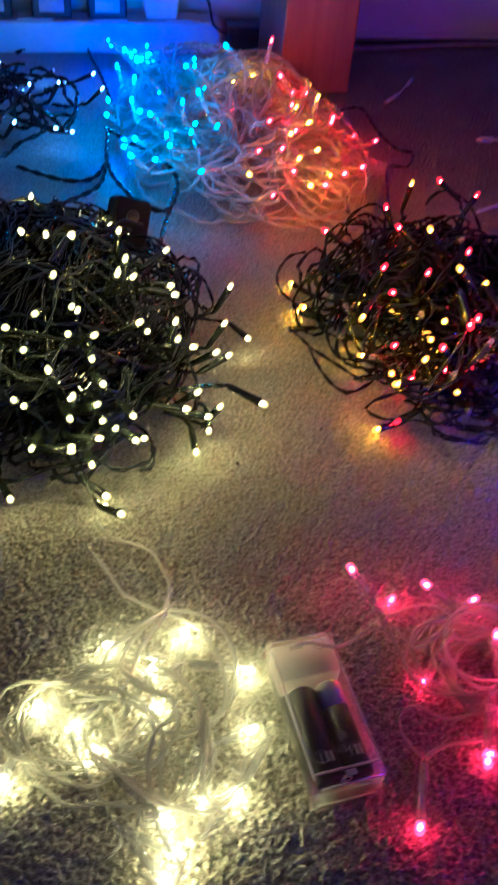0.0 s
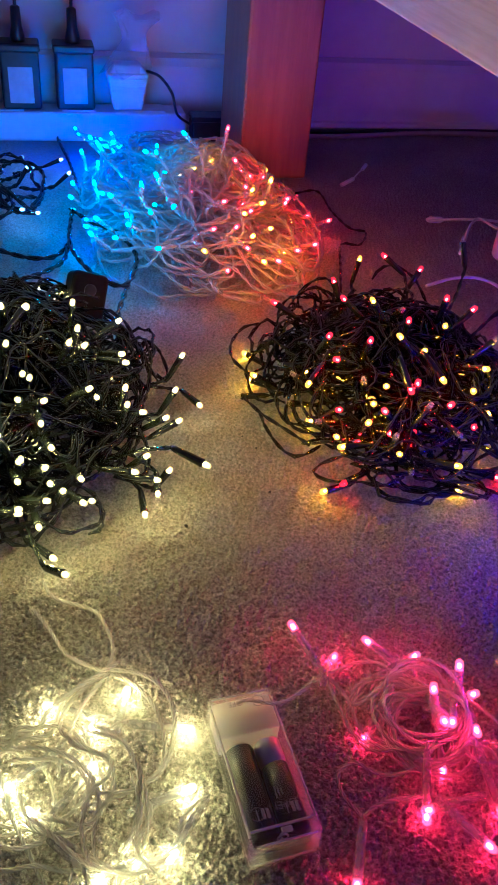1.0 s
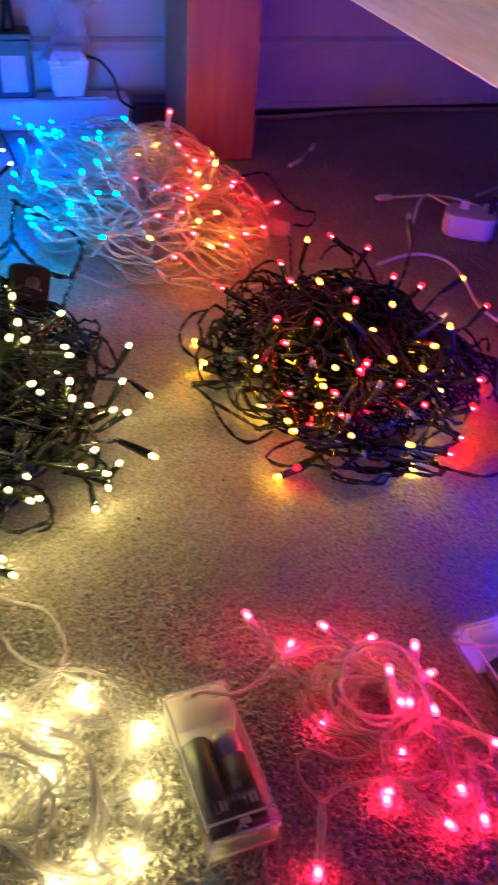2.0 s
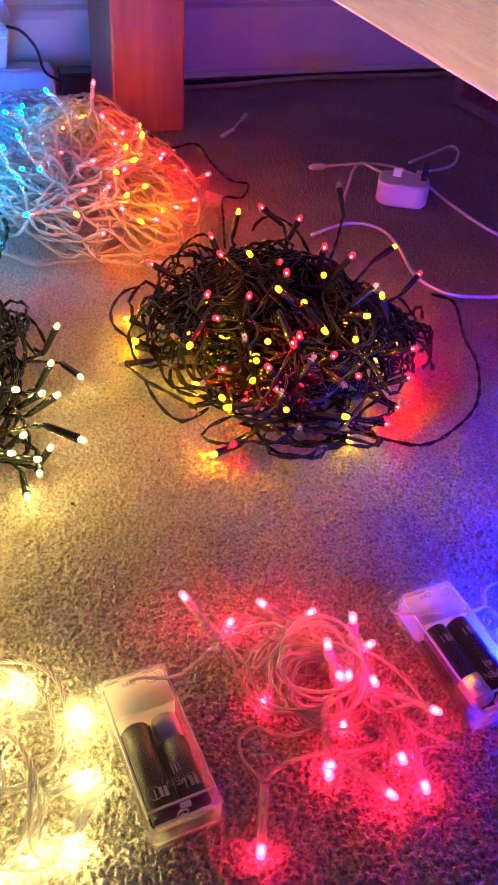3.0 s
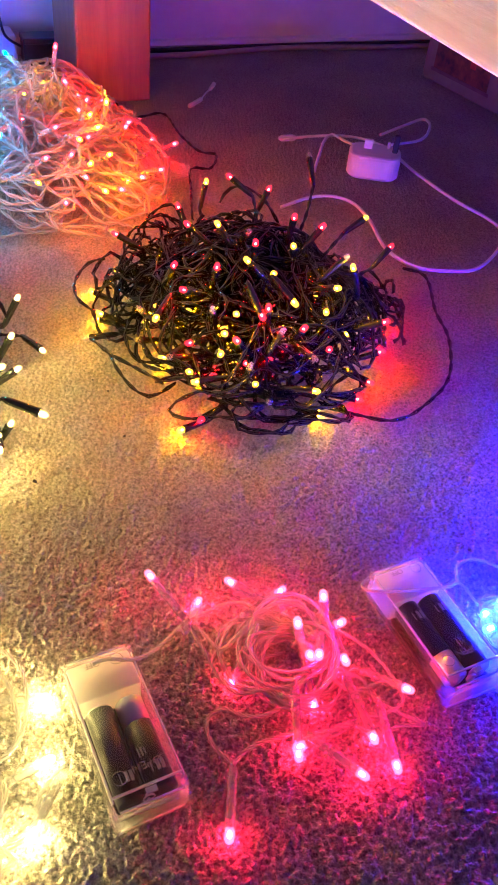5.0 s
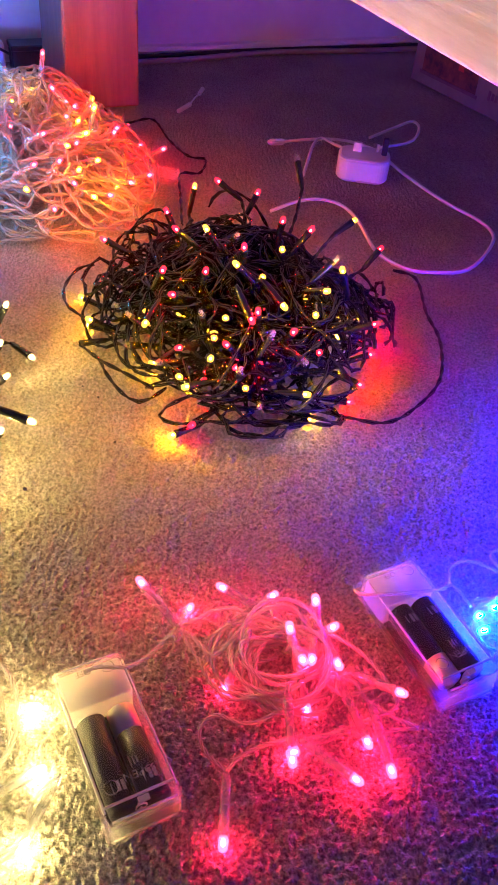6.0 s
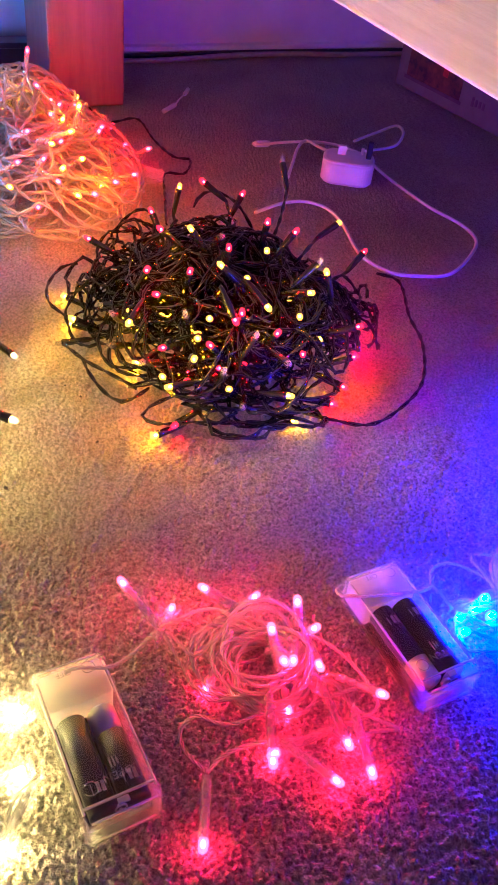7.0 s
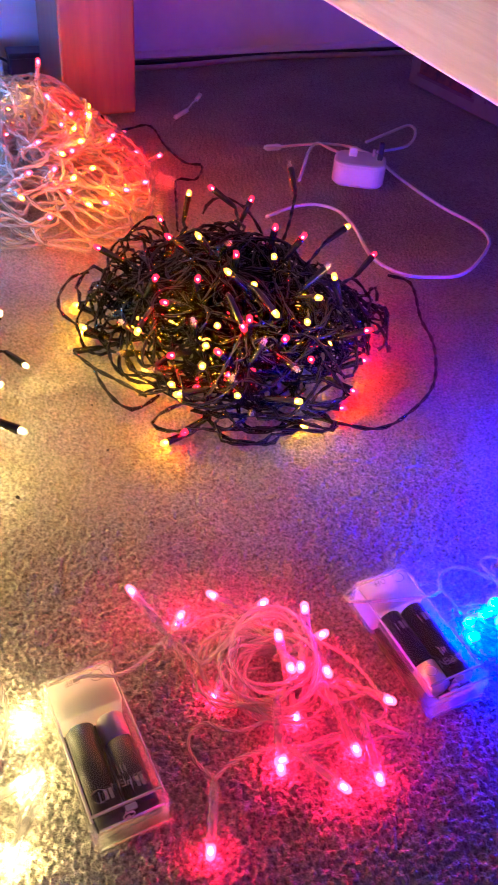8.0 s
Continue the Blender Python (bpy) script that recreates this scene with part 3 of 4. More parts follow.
WHITE_COIL = [(-0.054, 0.222, 0.009), (-0.045, 0.26, 0.009), (-0.025, 0.255, 0.009), (0.014, 0.267, 0.009), (0.009, 0.291, 0.009), (0.025, 0.318, 0.009), (-0.015, 0.305, 0.009), (0.062, 0.3, 0.009), (0.068, 0.23, 0.009), (0.068, 0.262, 0.009), (0.047, 0.22, 0.009), (0.03, 0.211, 0.009), (0.037, 0.195, 0.009), (0.035, 0.182, 0.009), (-0.009, 0.239, 0.009)]
COIL_LINES = []
COIL_LINES.append(glide([(0.01, 0.336, 0.006), (0.03, 0.324, 0.012), (0.045, 0.308, 0.014), (0.053, 0.29, 0.012), (0.054, 0.274, 0.01), (0.045, 0.261, 0.012), (0.035, 0.253, 0.014), (0.021, 0.249, 0.01)]))
COIL_LINES.append(glide([(0.01, 0.336, 0.006), (-0.003, 0.32, 0.012), (-0.01, 0.304, 0.014), (-0.012, 0.286, 0.012), (-0.029, 0.28, 0.012), (-0.036, 0.27, 0.01)]))
COIL_LINES.append(glide([(0.011, 0.294, 0.012), (0.026, 0.285, 0.02), (0.036, 0.275, 0.022), (0.043, 0.263, 0.02), (0.045, 0.25, 0.016), (0.045, 0.236, 0.012), (0.041, 0.222, 0.01)]))
COIL_LINES.append(glide([(-0.028, 0.265, 0.014), (-0.01, 0.268, 0.016), (0.007, 0.265, 0.018), (0.017, 0.255, 0.018), (0.018, 0.24, 0.016), (0.014, 0.232, 0.014), (0.003, 0.23, 0.01)]))
COIL_LINES.append(glide([(0.008, 0.332, 0.008), (-0.004, 0.307, 0.016), (-0.006, 0.286, 0.018), (0.01, 0.276, 0.02), (0.026, 0.268, 0.02), (0.031, 0.253, 0.018), (0.026, 0.245, 0.014), (0.025, 0.231, 0.012), (0.03, 0.218, 0.01)]))
COIL_LINES.append(glide([(-0.021, 0.251, 0.012), (-0.012, 0.237, 0.014), (-0.005, 0.23, 0.014), (0.011, 0.225, 0.016), (0.026, 0.219, 0.014), (0.041, 0.215, 0.01)]))
COIL_LINES.append(glide([(0.043, 0.26, 0.012), (0.053, 0.246, 0.012), (0.048, 0.228, 0.012), (0.055, 0.212, 0.01), (0.051, 0.203, 0.006)]))
COIL_LINES.append(glide([(0.038, 0.217, 0.008), (0.054, 0.222, 0.008), (0.067, 0.232, 0.008), (0.069, 0.246, 0.01)]))
COIL_LINES.append(glide([(-0.038, 0.22, 0.008), (-0.017, 0.21, 0.01), (-0.001, 0.213, 0.012), (0.016, 0.212, 0.012), (0.038, 0.216, 0.01), (0.045, 0.202, 0.008)]))
COIL_LINES.append(glide([(-0.043, 0.273, 0.01), (-0.027, 0.25, 0.012), (-0.018, 0.235, 0.012), (-0.002, 0.215, 0.01), (0.011, 0.199, 0.006), (0.006, 0.188, 0.006)]))
COIL_LINES.append(glide([(0.024, 0.214, 0.012), (0.033, 0.199, 0.012), (0.043, 0.188, 0.01), (0.038, 0.178, 0.008), (0.023, 0.185, 0.006)]))
for i in range(8):
    along = np.linspace(0, 3.1, len(COIL_LINES[i]))[:, None] + i
    COIL_LINES.append(COIL_LINES[i] + np.sin(along * np.array([[1.7, 2.3, 1.1]])) * np.array([[0.007, 0.006, 0.003]]) + np.array([[0, 0, 0.003]]))
COIL_LINES.append(glide([(-0.05, 0.406, 0.004), (-0.037, 0.392, 0.004), (-0.01, 0.385, 0.004), (0.003, 0.37, 0.004), (0.01, 0.355, 0.004), (0.009, 0.339, 0.004)]))
COIL_LINES.append(glide([(-0.051, 0.382, 0.004), (-0.034, 0.365, 0.004), (-0.018, 0.347, 0.004), (0.008, 0.337, 0.004)]))
small_string("lit warm white fairy lights on a clear wire coil", COIL_LINES + loose_loops((-0.025, 0.262), 3, 0.022, 0.042, 0.02, 0.012),
             flat_bulbs(WHITE_COIL, (0.005, 0.26)), LENS_COIL, "glowing warm white lens", 0.00062)

# where each red lens sits, and the tail of its sleeve
RED_BULBS = [
    ((0.125, 0.366, 0.028), (0.146, 0.346, 0.012)),
    ((0.152, 0.364, 0.006), (0.147, 0.348, 0.012)),
    ((0.175, 0.368, 0.02), (0.193, 0.357, 0.016)),
    ((0.202, 0.367, 0.012), (0.185, 0.354, 0.012)),
    ((0.225, 0.344, 0.034), (0.228, 0.338, 0.014)),
    ((0.207, 0.324, 0.036), (0.212, 0.319, 0.014)),
    ((0.211, 0.308, 0.034), (0.209, 0.331, 0.02)),
    ((0.219, 0.314, 0.026), (0.225, 0.337, 0.016)),
    ((0.235, 0.318, 0.016), (0.231, 0.334, 0.016)),
    ((0.234, 0.338, 0.018), (0.22, 0.331, 0.018)),
]
RED_BULBS += [
    ((0.172, 0.312, 0.006), (0.177, 0.32, 0.014)),
    ((0.215, 0.296, 0.006), (0.213, 0.306, 0.014)),
    ((0.203, 0.267, 0.006), (0.203, 0.287, 0.016)),
    ((0.207, 0.269, 0.006), (0.228, 0.276, 0.008)),
    ((0.232, 0.251, 0.01), (0.211, 0.27, 0.01)),
    ((0.245, 0.275, 0.006), (0.238, 0.291, 0.014)),
    ((0.255, 0.258, 0.006), (0.25, 0.292, 0.014)),
    ((0.264, 0.292, 0.022), (0.255, 0.303, 0.014)),
    ((0.163, 0.226, 0.006), (0.167, 0.258, 0.008)),
]
RED_LINES = []
RED_LINES.append(glide([(0.092, 0.311, 0.024), (0.099, 0.314, 0.024), (0.116, 0.315, 0.022), (0.128, 0.328, 0.014), (0.143, 0.346, 0.012)]))
RED_LINES.append(glide([(0.143, 0.346, 0.012), (0.155, 0.352, 0.012), (0.166, 0.36, 0.01), (0.18, 0.36, 0.012), (0.191, 0.35, 0.014)]))
RED_LINES.append(glide([(0.143, 0.348, 0.01), (0.153, 0.342, 0.01), (0.164, 0.327, 0.012), (0.174, 0.333, 0.016), (0.185, 0.343, 0.02), (0.199, 0.352, 0.022), (0.213, 0.352, 0.022), (0.22, 0.342, 0.02), (0.225, 0.332, 0.016)]))
RED_LINES.append(glide([(0.146, 0.347, 0.01), (0.155, 0.33, 0.006), (0.164, 0.311, 0.006), (0.174, 0.3, 0.008), (0.195, 0.299, 0.014), (0.207, 0.295, 0.012)]))
RED_LINES.append(glide([(0.207, 0.276, 0.008), (0.186, 0.272, 0.006), (0.174, 0.267, 0.005), (0.167, 0.259, 0.006), (0.165, 0.262, 0.006), (0.158, 0.269, 0.006), (0.154, 0.279, 0.006), (0.156, 0.287, 0.006), (0.164, 0.291, 0.008), (0.175, 0.286, 0.008), (0.187, 0.286, 0.008), (0.202, 0.292, 0.012)]))
RED_LINES.append(glide([(0.219, 0.335, 0.014), (0.234, 0.339, 0.012), (0.25, 0.329, 0.01), (0.26, 0.312, 0.012), (0.265, 0.295, 0.014), (0.265, 0.289, 0.01), (0.255, 0.285, 0.008), (0.239, 0.282, 0.006), (0.225, 0.277, 0.006), (0.211, 0.274, 0.008)]))
RED_LINES.append(glide([(0.222, 0.309, 0.012), (0.235, 0.307, 0.014), (0.244, 0.303, 0.014), (0.249, 0.293, 0.012), (0.259, 0.287, 0.008), (0.277, 0.279, 0.005)]))
RED_LINES.append(glide([(0.277, 0.279, 0.004), (0.261, 0.278, 0.005), (0.25, 0.273, 0.005), (0.235, 0.28, 0.006)]))
RED_LINES.append(glide([(0.228, 0.306, 0.01), (0.237, 0.297, 0.012), (0.25, 0.299, 0.014), (0.261, 0.302, 0.014), (0.264, 0.296, 0.016)]))
RED_LINES.append(coil_wire((0.203, 0.323), 0.023, 6.5, 1.12, 0.026, 0.10))
RED_LINES += loose_loops((0.204, 0.320), 5, 0.017, 0.027, 0.028, 0.004)
RED_LINES += loose_loops((0.200, 0.318), 2, 0.03, 0.036, 0.014, 0.004)
small_string("lit red fairy lights on a clear wire coil", RED_LINES, [(tip, np.array(tip) - np.array(tail)) for tip, tail in RED_BULBS],
             LENS_RED, "glowing red lens", 0.00058)

BLUE_BULBS = [(0.335, 0.350, 0.012), (0.346, 0.352, 0.016), (0.335, 0.338, 0.012), (0.353, 0.346, 0.018), (0.352, 0.358, 0.02)] + [(0.366, 0.335, 0.02), (0.385, 0.358, 0.024), (0.392, 0.318, 0.018), (0.402, 0.385, 0.026), (0.425, 0.352, 0.024), (0.420, 0.415, 0.028), (0.445, 0.385, 0.022), (0.452, 0.432, 0.026), (0.432, 0.455, 0.022), (0.470, 0.400, 0.02),
              (0.475, 0.470, 0.025), (0.492, 0.430, 0.02), (0.500, 0.505, 0.025), (0.480, 0.525, 0.02)]
small_string("lit blue fairy lights on a clear wire coil", [
    coil_wire((0.405, 0.37), 0.036, 3, 1.0, 0.025), *loose_loops((0.41, 0.375), 5, 0.02, 0.045, 0.025, 0.015),
    glide([(0.328, 0.352, 0.016), (0.318, 0.364, 0.023), (0.307, 0.36, 0.0245), (0.285, 0.358, 0.0245), (0.26, 0.358, 0.024), (0.256, 0.367, 0.018), (0.263, 0.379, 0.01)]),
    glide([(0.316, 0.364, 0.023), (0.321, 0.38, 0.02), (0.334, 0.391, 0.014), (0.346, 0.391, 0.012), (0.363, 0.381, 0.01)]),
    *loose_loops((0.352, 0.348), 3, 0.012, 0.02, 0.022, 0.004)],
    flat_bulbs(BLUE_BULBS, (0.405, 0.37), 0.1, 0.6), LENS_BLUE, "glowing blue lens")


# ---- the large heaps ----
def heap_string(name, label, group, c, r, h, strands, wire_r, sets, socket, wire_mat, extra=(), core_mat=None, ply=2, pitch=0.042, stray=(), **kw):
    s = thing(name, pose(0, 0, 0), label, "string lights", group)
    wire, core = Shape(), (Shape() if core_mat else None)
    for pts in tangle(c, r, h, strands, **kw):
        twist(wire, pts, wire_r, ply, pitch, 5, core)
    for sc, sr, sh, n in stray:
        for pts in tangle(sc, sr, sh, n, 0.45, 0.9):
            twist(wire, pts, wire_r, ply, pitch, 5, core)
    for pts in extra:
        twist(wire, glide(pts, 10), wire_r, 2, pitch, 6, core)
    for places, lens, text in sets:
        for p in places:
            way = outward(p, c, r, h)
            way = way / np.linalg.norm(way)
            bulb(s, p, way, socket, lens, text)
            tail = np.array(p) - way * 0.025
            end = np.array([c[0] + c[2] * (c[1] - tail[1]), c[1], h * 0.4]) * 0.35 + tail * 0.65
            end[2] = max(min(end[2], float(dome(end[0], end[1], c, r, h)) * 0.8), 0.004)
            tail[2] = max(tail[2], 0.003)
            twist(wire, glide([tail, tail * 0.6 + end * 0.4 - way * 0.006, end], 6), wire_r, 2, pitch * 0.6, 5, core)
    part("wire", wire.mesh("wire", wire_mat), s, "tangled twisted wire")
    if core_mat:
        part("conductor", core.mesh("conductor", core_mat), s, "thin shiny metal strands")
    return s


def scattered(c, r, h, n, low=0.2, deep=0.7):
    out = []
    while len(out) < n:
        a, q = rng.uniform(0, 6.283), math.sqrt(rng.uniform(low, 0.95))
        y = c[1] + q * r[1] * math.sin(a)
        x = c[0] + c[2] * (c[1] - y) + q * r[0] * math.cos(a)
        out.append((x, y, max(0.006, float(dome(x, y, c, r, h)) * rng.uniform(deep, 1.03 if deep > 0.6 else 0.85))))
    return out


DARK = ((0.212, 0.674, 0.0), (0.126, 0.148), 0.070)
DARK_RED = [(0.198, 0.79, 0.097), (0.234, 0.798, 0.082), (0.094, 0.713, 0.074), (0.148, 0.756, 0.08), (0.155, 0.691, 0.096), (0.14, 0.642, 0.084), (0.174, 0.626, 0.093), (0.15, 0.614, 0.08), (0.154, 0.574, 0.058), (0.206, 0.581, 0.082), (0.212, 0.582, 0.083), (0.238, 0.57, 0.074), (0.259, 0.56, 0.063), (0.264, 0.677, 0.105), (0.206, 0.646, 0.104), (0.242, 0.686, 0.108), (0.308, 0.596, 0.066), (0.345, 0.733, 0.06), (0.291, 0.57, 0.008), (0.164, 0.536, 0.014), (0.189, 0.564, 0.066), (0.336, 0.679, 0.012), (0.322, 0.631, 0.012), (0.305, 0.592, 0.01)]
DARK_YELLOW = [(0.179, 0.678, 0.103), (0.176, 0.834, 0.07), (0.311, 0.719, 0.095), (0.2, 0.625, 0.1), (0.237, 0.644, 0.105), (0.218, 0.614, 0.097), (0.287, 0.632, 0.092), (0.267, 0.607, 0.09), (0.258, 0.586, 0.082), (0.188, 0.583, 0.079), (0.179, 0.572, 0.068), (0.16, 0.55, 0.039), (0.202, 0.539, 0.045), (0.175, 0.559, 0.057), (0.153, 0.557, 0.042), (0.07, 0.732, 0.004), (0.082, 0.655, 0.029), (0.149, 0.531, 0.007), (0.255, 0.549, 0.008), (0.128, 0.605, 0.062), (0.231, 0.591, 0.088), (0.245, 0.536, 0.042), (0.078, 0.68, 0.008)]
DARK_OFF = [(0.197, 0.548, 0.054), (0.245, 0.554, 0.061), (0.201, 0.664, 0.106), (0.07, 0.657, 0.004), (0.269, 0.79, 0.12), (0.116, 0.618, 0.057), (0.212, 0.53, 0.036), (0.279, 0.641, 0.097), (0.17, 0.589, 0.077), (0.221, 0.566, 0.073), (0.14, 0.571, 0.046)]
DARK_LOOPS = []
DARK_LOOPS.append([(0.386, 0.799, 0.004), (0.407, 0.782, 0.004), (0.4, 0.716, 0.004), (0.4, 0.667, 0.004), (0.382, 0.605, 0.004), (0.345, 0.562, 0.004), (0.318, 0.547, 0.004), (0.291, 0.554, 0.004), (0.271, 0.561, 0.004), (0.257, 0.576, 0.004)])
DARK_LOOPS.append([(0.078, 0.769, 0.02), (0.063, 0.759, 0.02), (0.053, 0.725, 0.02), (0.057, 0.696, 0.02), (0.07, 0.678, 0.02), (0.083, 0.664, 0.02), (0.093, 0.66, 0.02)])
DARK_LOOPS.append([(0.073, 0.632, 0.02), (0.09, 0.61, 0.02), (0.108, 0.594, 0.02), (0.133, 0.572, 0.02)])
DARK_LOOPS.append([(0.089, 0.624, 0.01), (0.095, 0.604, 0.01), (0.109, 0.577, 0.01), (0.124, 0.567, 0.01), (0.143, 0.585, 0.01)])
DARK_LOOPS.append([(-0.025, 1.359, 0.004), (0.01, 1.327, 0.004), (0.053, 1.285, 0.004), (0.095, 1.194, 0.004), (0.138, 1.212, 0.004), (0.16, 1.138, 0.004), (0.184, 1.084, 0.004), (0.205, 1.077, 0.004), (0.195, 1.032, 0.004), (0.171, 1.029, 0.004), (0.169, 0.964, 0.004), (0.168, 0.892, 0.004)])
heap_string("string_lights", "tangled dark green string lights lit red and amber on the carpet", "large tangled strings", *DARK, 125, 0.00095,
            [(DARK_RED + scattered(DARK[0], (0.095, 0.115), 0.07, 16, 0.0, 0.6), LENS_DRED, "glowing red lens"), (DARK_YELLOW + scattered(DARK[0], (0.095, 0.115), 0.07, 22, 0.0, 0.6), LENS_YELLOW, "glowing amber lens"), (DARK_OFF + scattered(*DARK, 14), LENS_DARKOFF, "unlit clear lens")],
            SOCKET_DARK, DARK_PVC,
            DARK_LOOPS,
            stray=[((0.098, 0.70, 0.0), (0.032, 0.05), 0.05, 7), ((0.135, 0.775, 0.0), (0.04, 0.045), 0.07, 7), ((0.21, 0.548, 0.0), (0.075, 0.03), 0.02, 4),
                   ((0.325, 0.69, 0.0), (0.035, 0.06), 0.045, 6), ((0.21, 0.80, 0.0), (0.06, 0.03), 0.07, 5)],
            low=0.2, high=0.58)

WARM = ((-0.145, 0.59, 0.0), (0.138, 0.178), 0.080)
WARM_A = [(0.053, 0.455, 0.084), (0.014, 0.635, 0.053), (-0.028, 0.385, 0.037), (0.015, 0.585, 0.05), (0.033, 0.614, 0.021), (0.021, 0.557, 0.04), (0.021, 0.515, 0.022), (0.012, 0.499, 0.027), (0.016, 0.497, 0.017), (0.009, 0.478, 0.012), (0.004, 0.506, 0.042), (-0.003, 0.489, 0.041), (-0.04, 0.622, 0.089), (-0.047, 0.419, 0.016), (-0.109, 0.594, 0.109), (-0.063, 0.583, 0.1), (-0.065, 0.562, 0.1), (-0.055, 0.566, 0.097), (-0.029, 0.581, 0.085), (-0.088, 0.518, 0.098), (-0.085, 0.497, 0.09), (-0.07, 0.501, 0.088), (-0.043, 0.526, 0.085), (-0.035, 0.525, 0.08), (-0.057, 0.472, 0.071), (-0.059, 0.458, 0.062), (-0.074, 0.445, 0.06), (-0.018, 0.545, 0.074), (-0.014, 0.532, 0.069), (-0.005, 0.536, 0.062)]
WARM_B = [(-0.067, 0.486, 0.081), (-0.052, 0.451, 0.055), (-0.055, 0.44, 0.048), (-0.035, 0.464, 0.052), (-0.032, 0.452, 0.04), (-0.026, 0.456, 0.038), (-0.071, 0.429, 0.047), (-0.056, 0.427, 0.037), (-0.075, 0.455, 0.068), (-0.044, 0.45, 0.049), (-0.025, 0.574, 0.082), (-0.076, 0.622, 0.102), (0.012, 0.548, 0.049)]
WARM_C = [(-0.165, 0.679, 0.092), (-0.144, 0.594, 0.108), (-0.125, 0.591, 0.109), (-0.107, 0.597, 0.108), (-0.108, 0.544, 0.105), (-0.11, 0.507, 0.098), (-0.13, 0.493, 0.093), (-0.111, 0.478, 0.087), (-0.11, 0.445, 0.069), (-0.103, 0.443, 0.067), (-0.094, 0.424, 0.049), (-0.072, 0.428, 0.045), (-0.106, 0.4, 0.023), (-0.091, 0.466, 0.079), (-0.074, 0.456, 0.067)]
heap_string("string_lights", "tangled dark green string lights lit warm white on the carpet", "large tangled strings", *WARM, 120, 0.00098,
            [(WARM_A + WARM_B + WARM_C, LENS_WARM, "glowing warm white lens"), (scattered((-0.16, 0.6, 0.0), (0.13, 0.17), 0.1, 18), LENS_WARM, "glowing warm white lens")],
            SOCKET_DARK, DARK_PVC,
            stray=[((-0.03, 0.66, 0.0), (0.03, 0.05), 0.045, 6), ((-0.07, 0.47, 0.0), (0.05, 0.04), 0.04, 3), ((-0.02, 0.55, 0.0), (0.025, 0.05), 0.05, 5)])

CLEAR = ((-0.02, 1.04, 0.25), (0.158, 0.25), 0.072)
CLEAR_RED = [(0.147, 1.017, 0.037), (0.13, 0.935, 0.04), (0.089, 0.869, 0.046), (0.032, 0.97, 0.116), (0.013, 1.054, 0.125), (0.047, 0.931, 0.102), (0.024, 0.893, 0.097), (0.038, 0.826, 0.048), (0.017, 0.855, 0.08), (0.055, 0.856, 0.064), (0.041, 0.87, 0.078)]
CLEAR_YELLOW = [(0.078, 0.892, 0.072), (0.074, 0.856, 0.05), (0.073, 0.964, 0.098), (0.064, 0.917, 0.09), (0.048, 0.893, 0.087), (0.011, 0.833, 0.066), (0.06, 0.87, 0.07)]
CLEAR_CYAN = [(-0.136, 1.012, 0.103), (-0.051, 0.912, 0.11), (-0.02, 0.942, 0.119), (0.027, 0.957, 0.115), (-0.111, 0.85, 0.062), (-0.034, 0.827, 0.066), (-0.071, 0.85, 0.078), (-0.007, 0.893, 0.102), (-0.026, 0.873, 0.096), (-0.001, 1.004, 0.127), (-0.072, 0.965, 0.119), (-0.033, 1.009, 0.129), (0.029, 0.831, 0.058), (-0.067, 0.9, 0.103), (0.076, 0.869, 0.059), (-0.098, 0.891, 0.091)]
heap_string("string_lights", "tangled clear-wire string lights with coloured bulbs lit by the wall", "large tangled strings", *CLEAR, 64, 0.0012,
            [(CLEAR_RED + scattered((0.035, 1.03, 0.2), (0.095, 0.2), 0.09, 13, 0.0, 0.5), LENS_FAR_RED, "glowing red lens"),
             (CLEAR_YELLOW + scattered((0.035, 1.03, 0.2), (0.095, 0.2), 0.09, 9, 0.0, 0.5), LENS_FAR_AMBER, "glowing amber lens"),
             ([p for p in CLEAR_CYAN if p[0] < -0.025] + scattered((-0.115, 1.05, 0.2), (0.075, 0.19), 0.10, 22), LENS_CYAN, "glowing cyan lens"),
             (scattered((-0.16, 1.08, 0.2), (0.06, 0.2), 0.08, 8), LENS_DBLUE, "glowing blue lens"), (scattered(*CLEAR, 26), LENS_DARKOFF, "unlit clear lens")],
            SOCKET_CLEAR, CLEAR_PVC, (), COPPER, 2, 0.03)

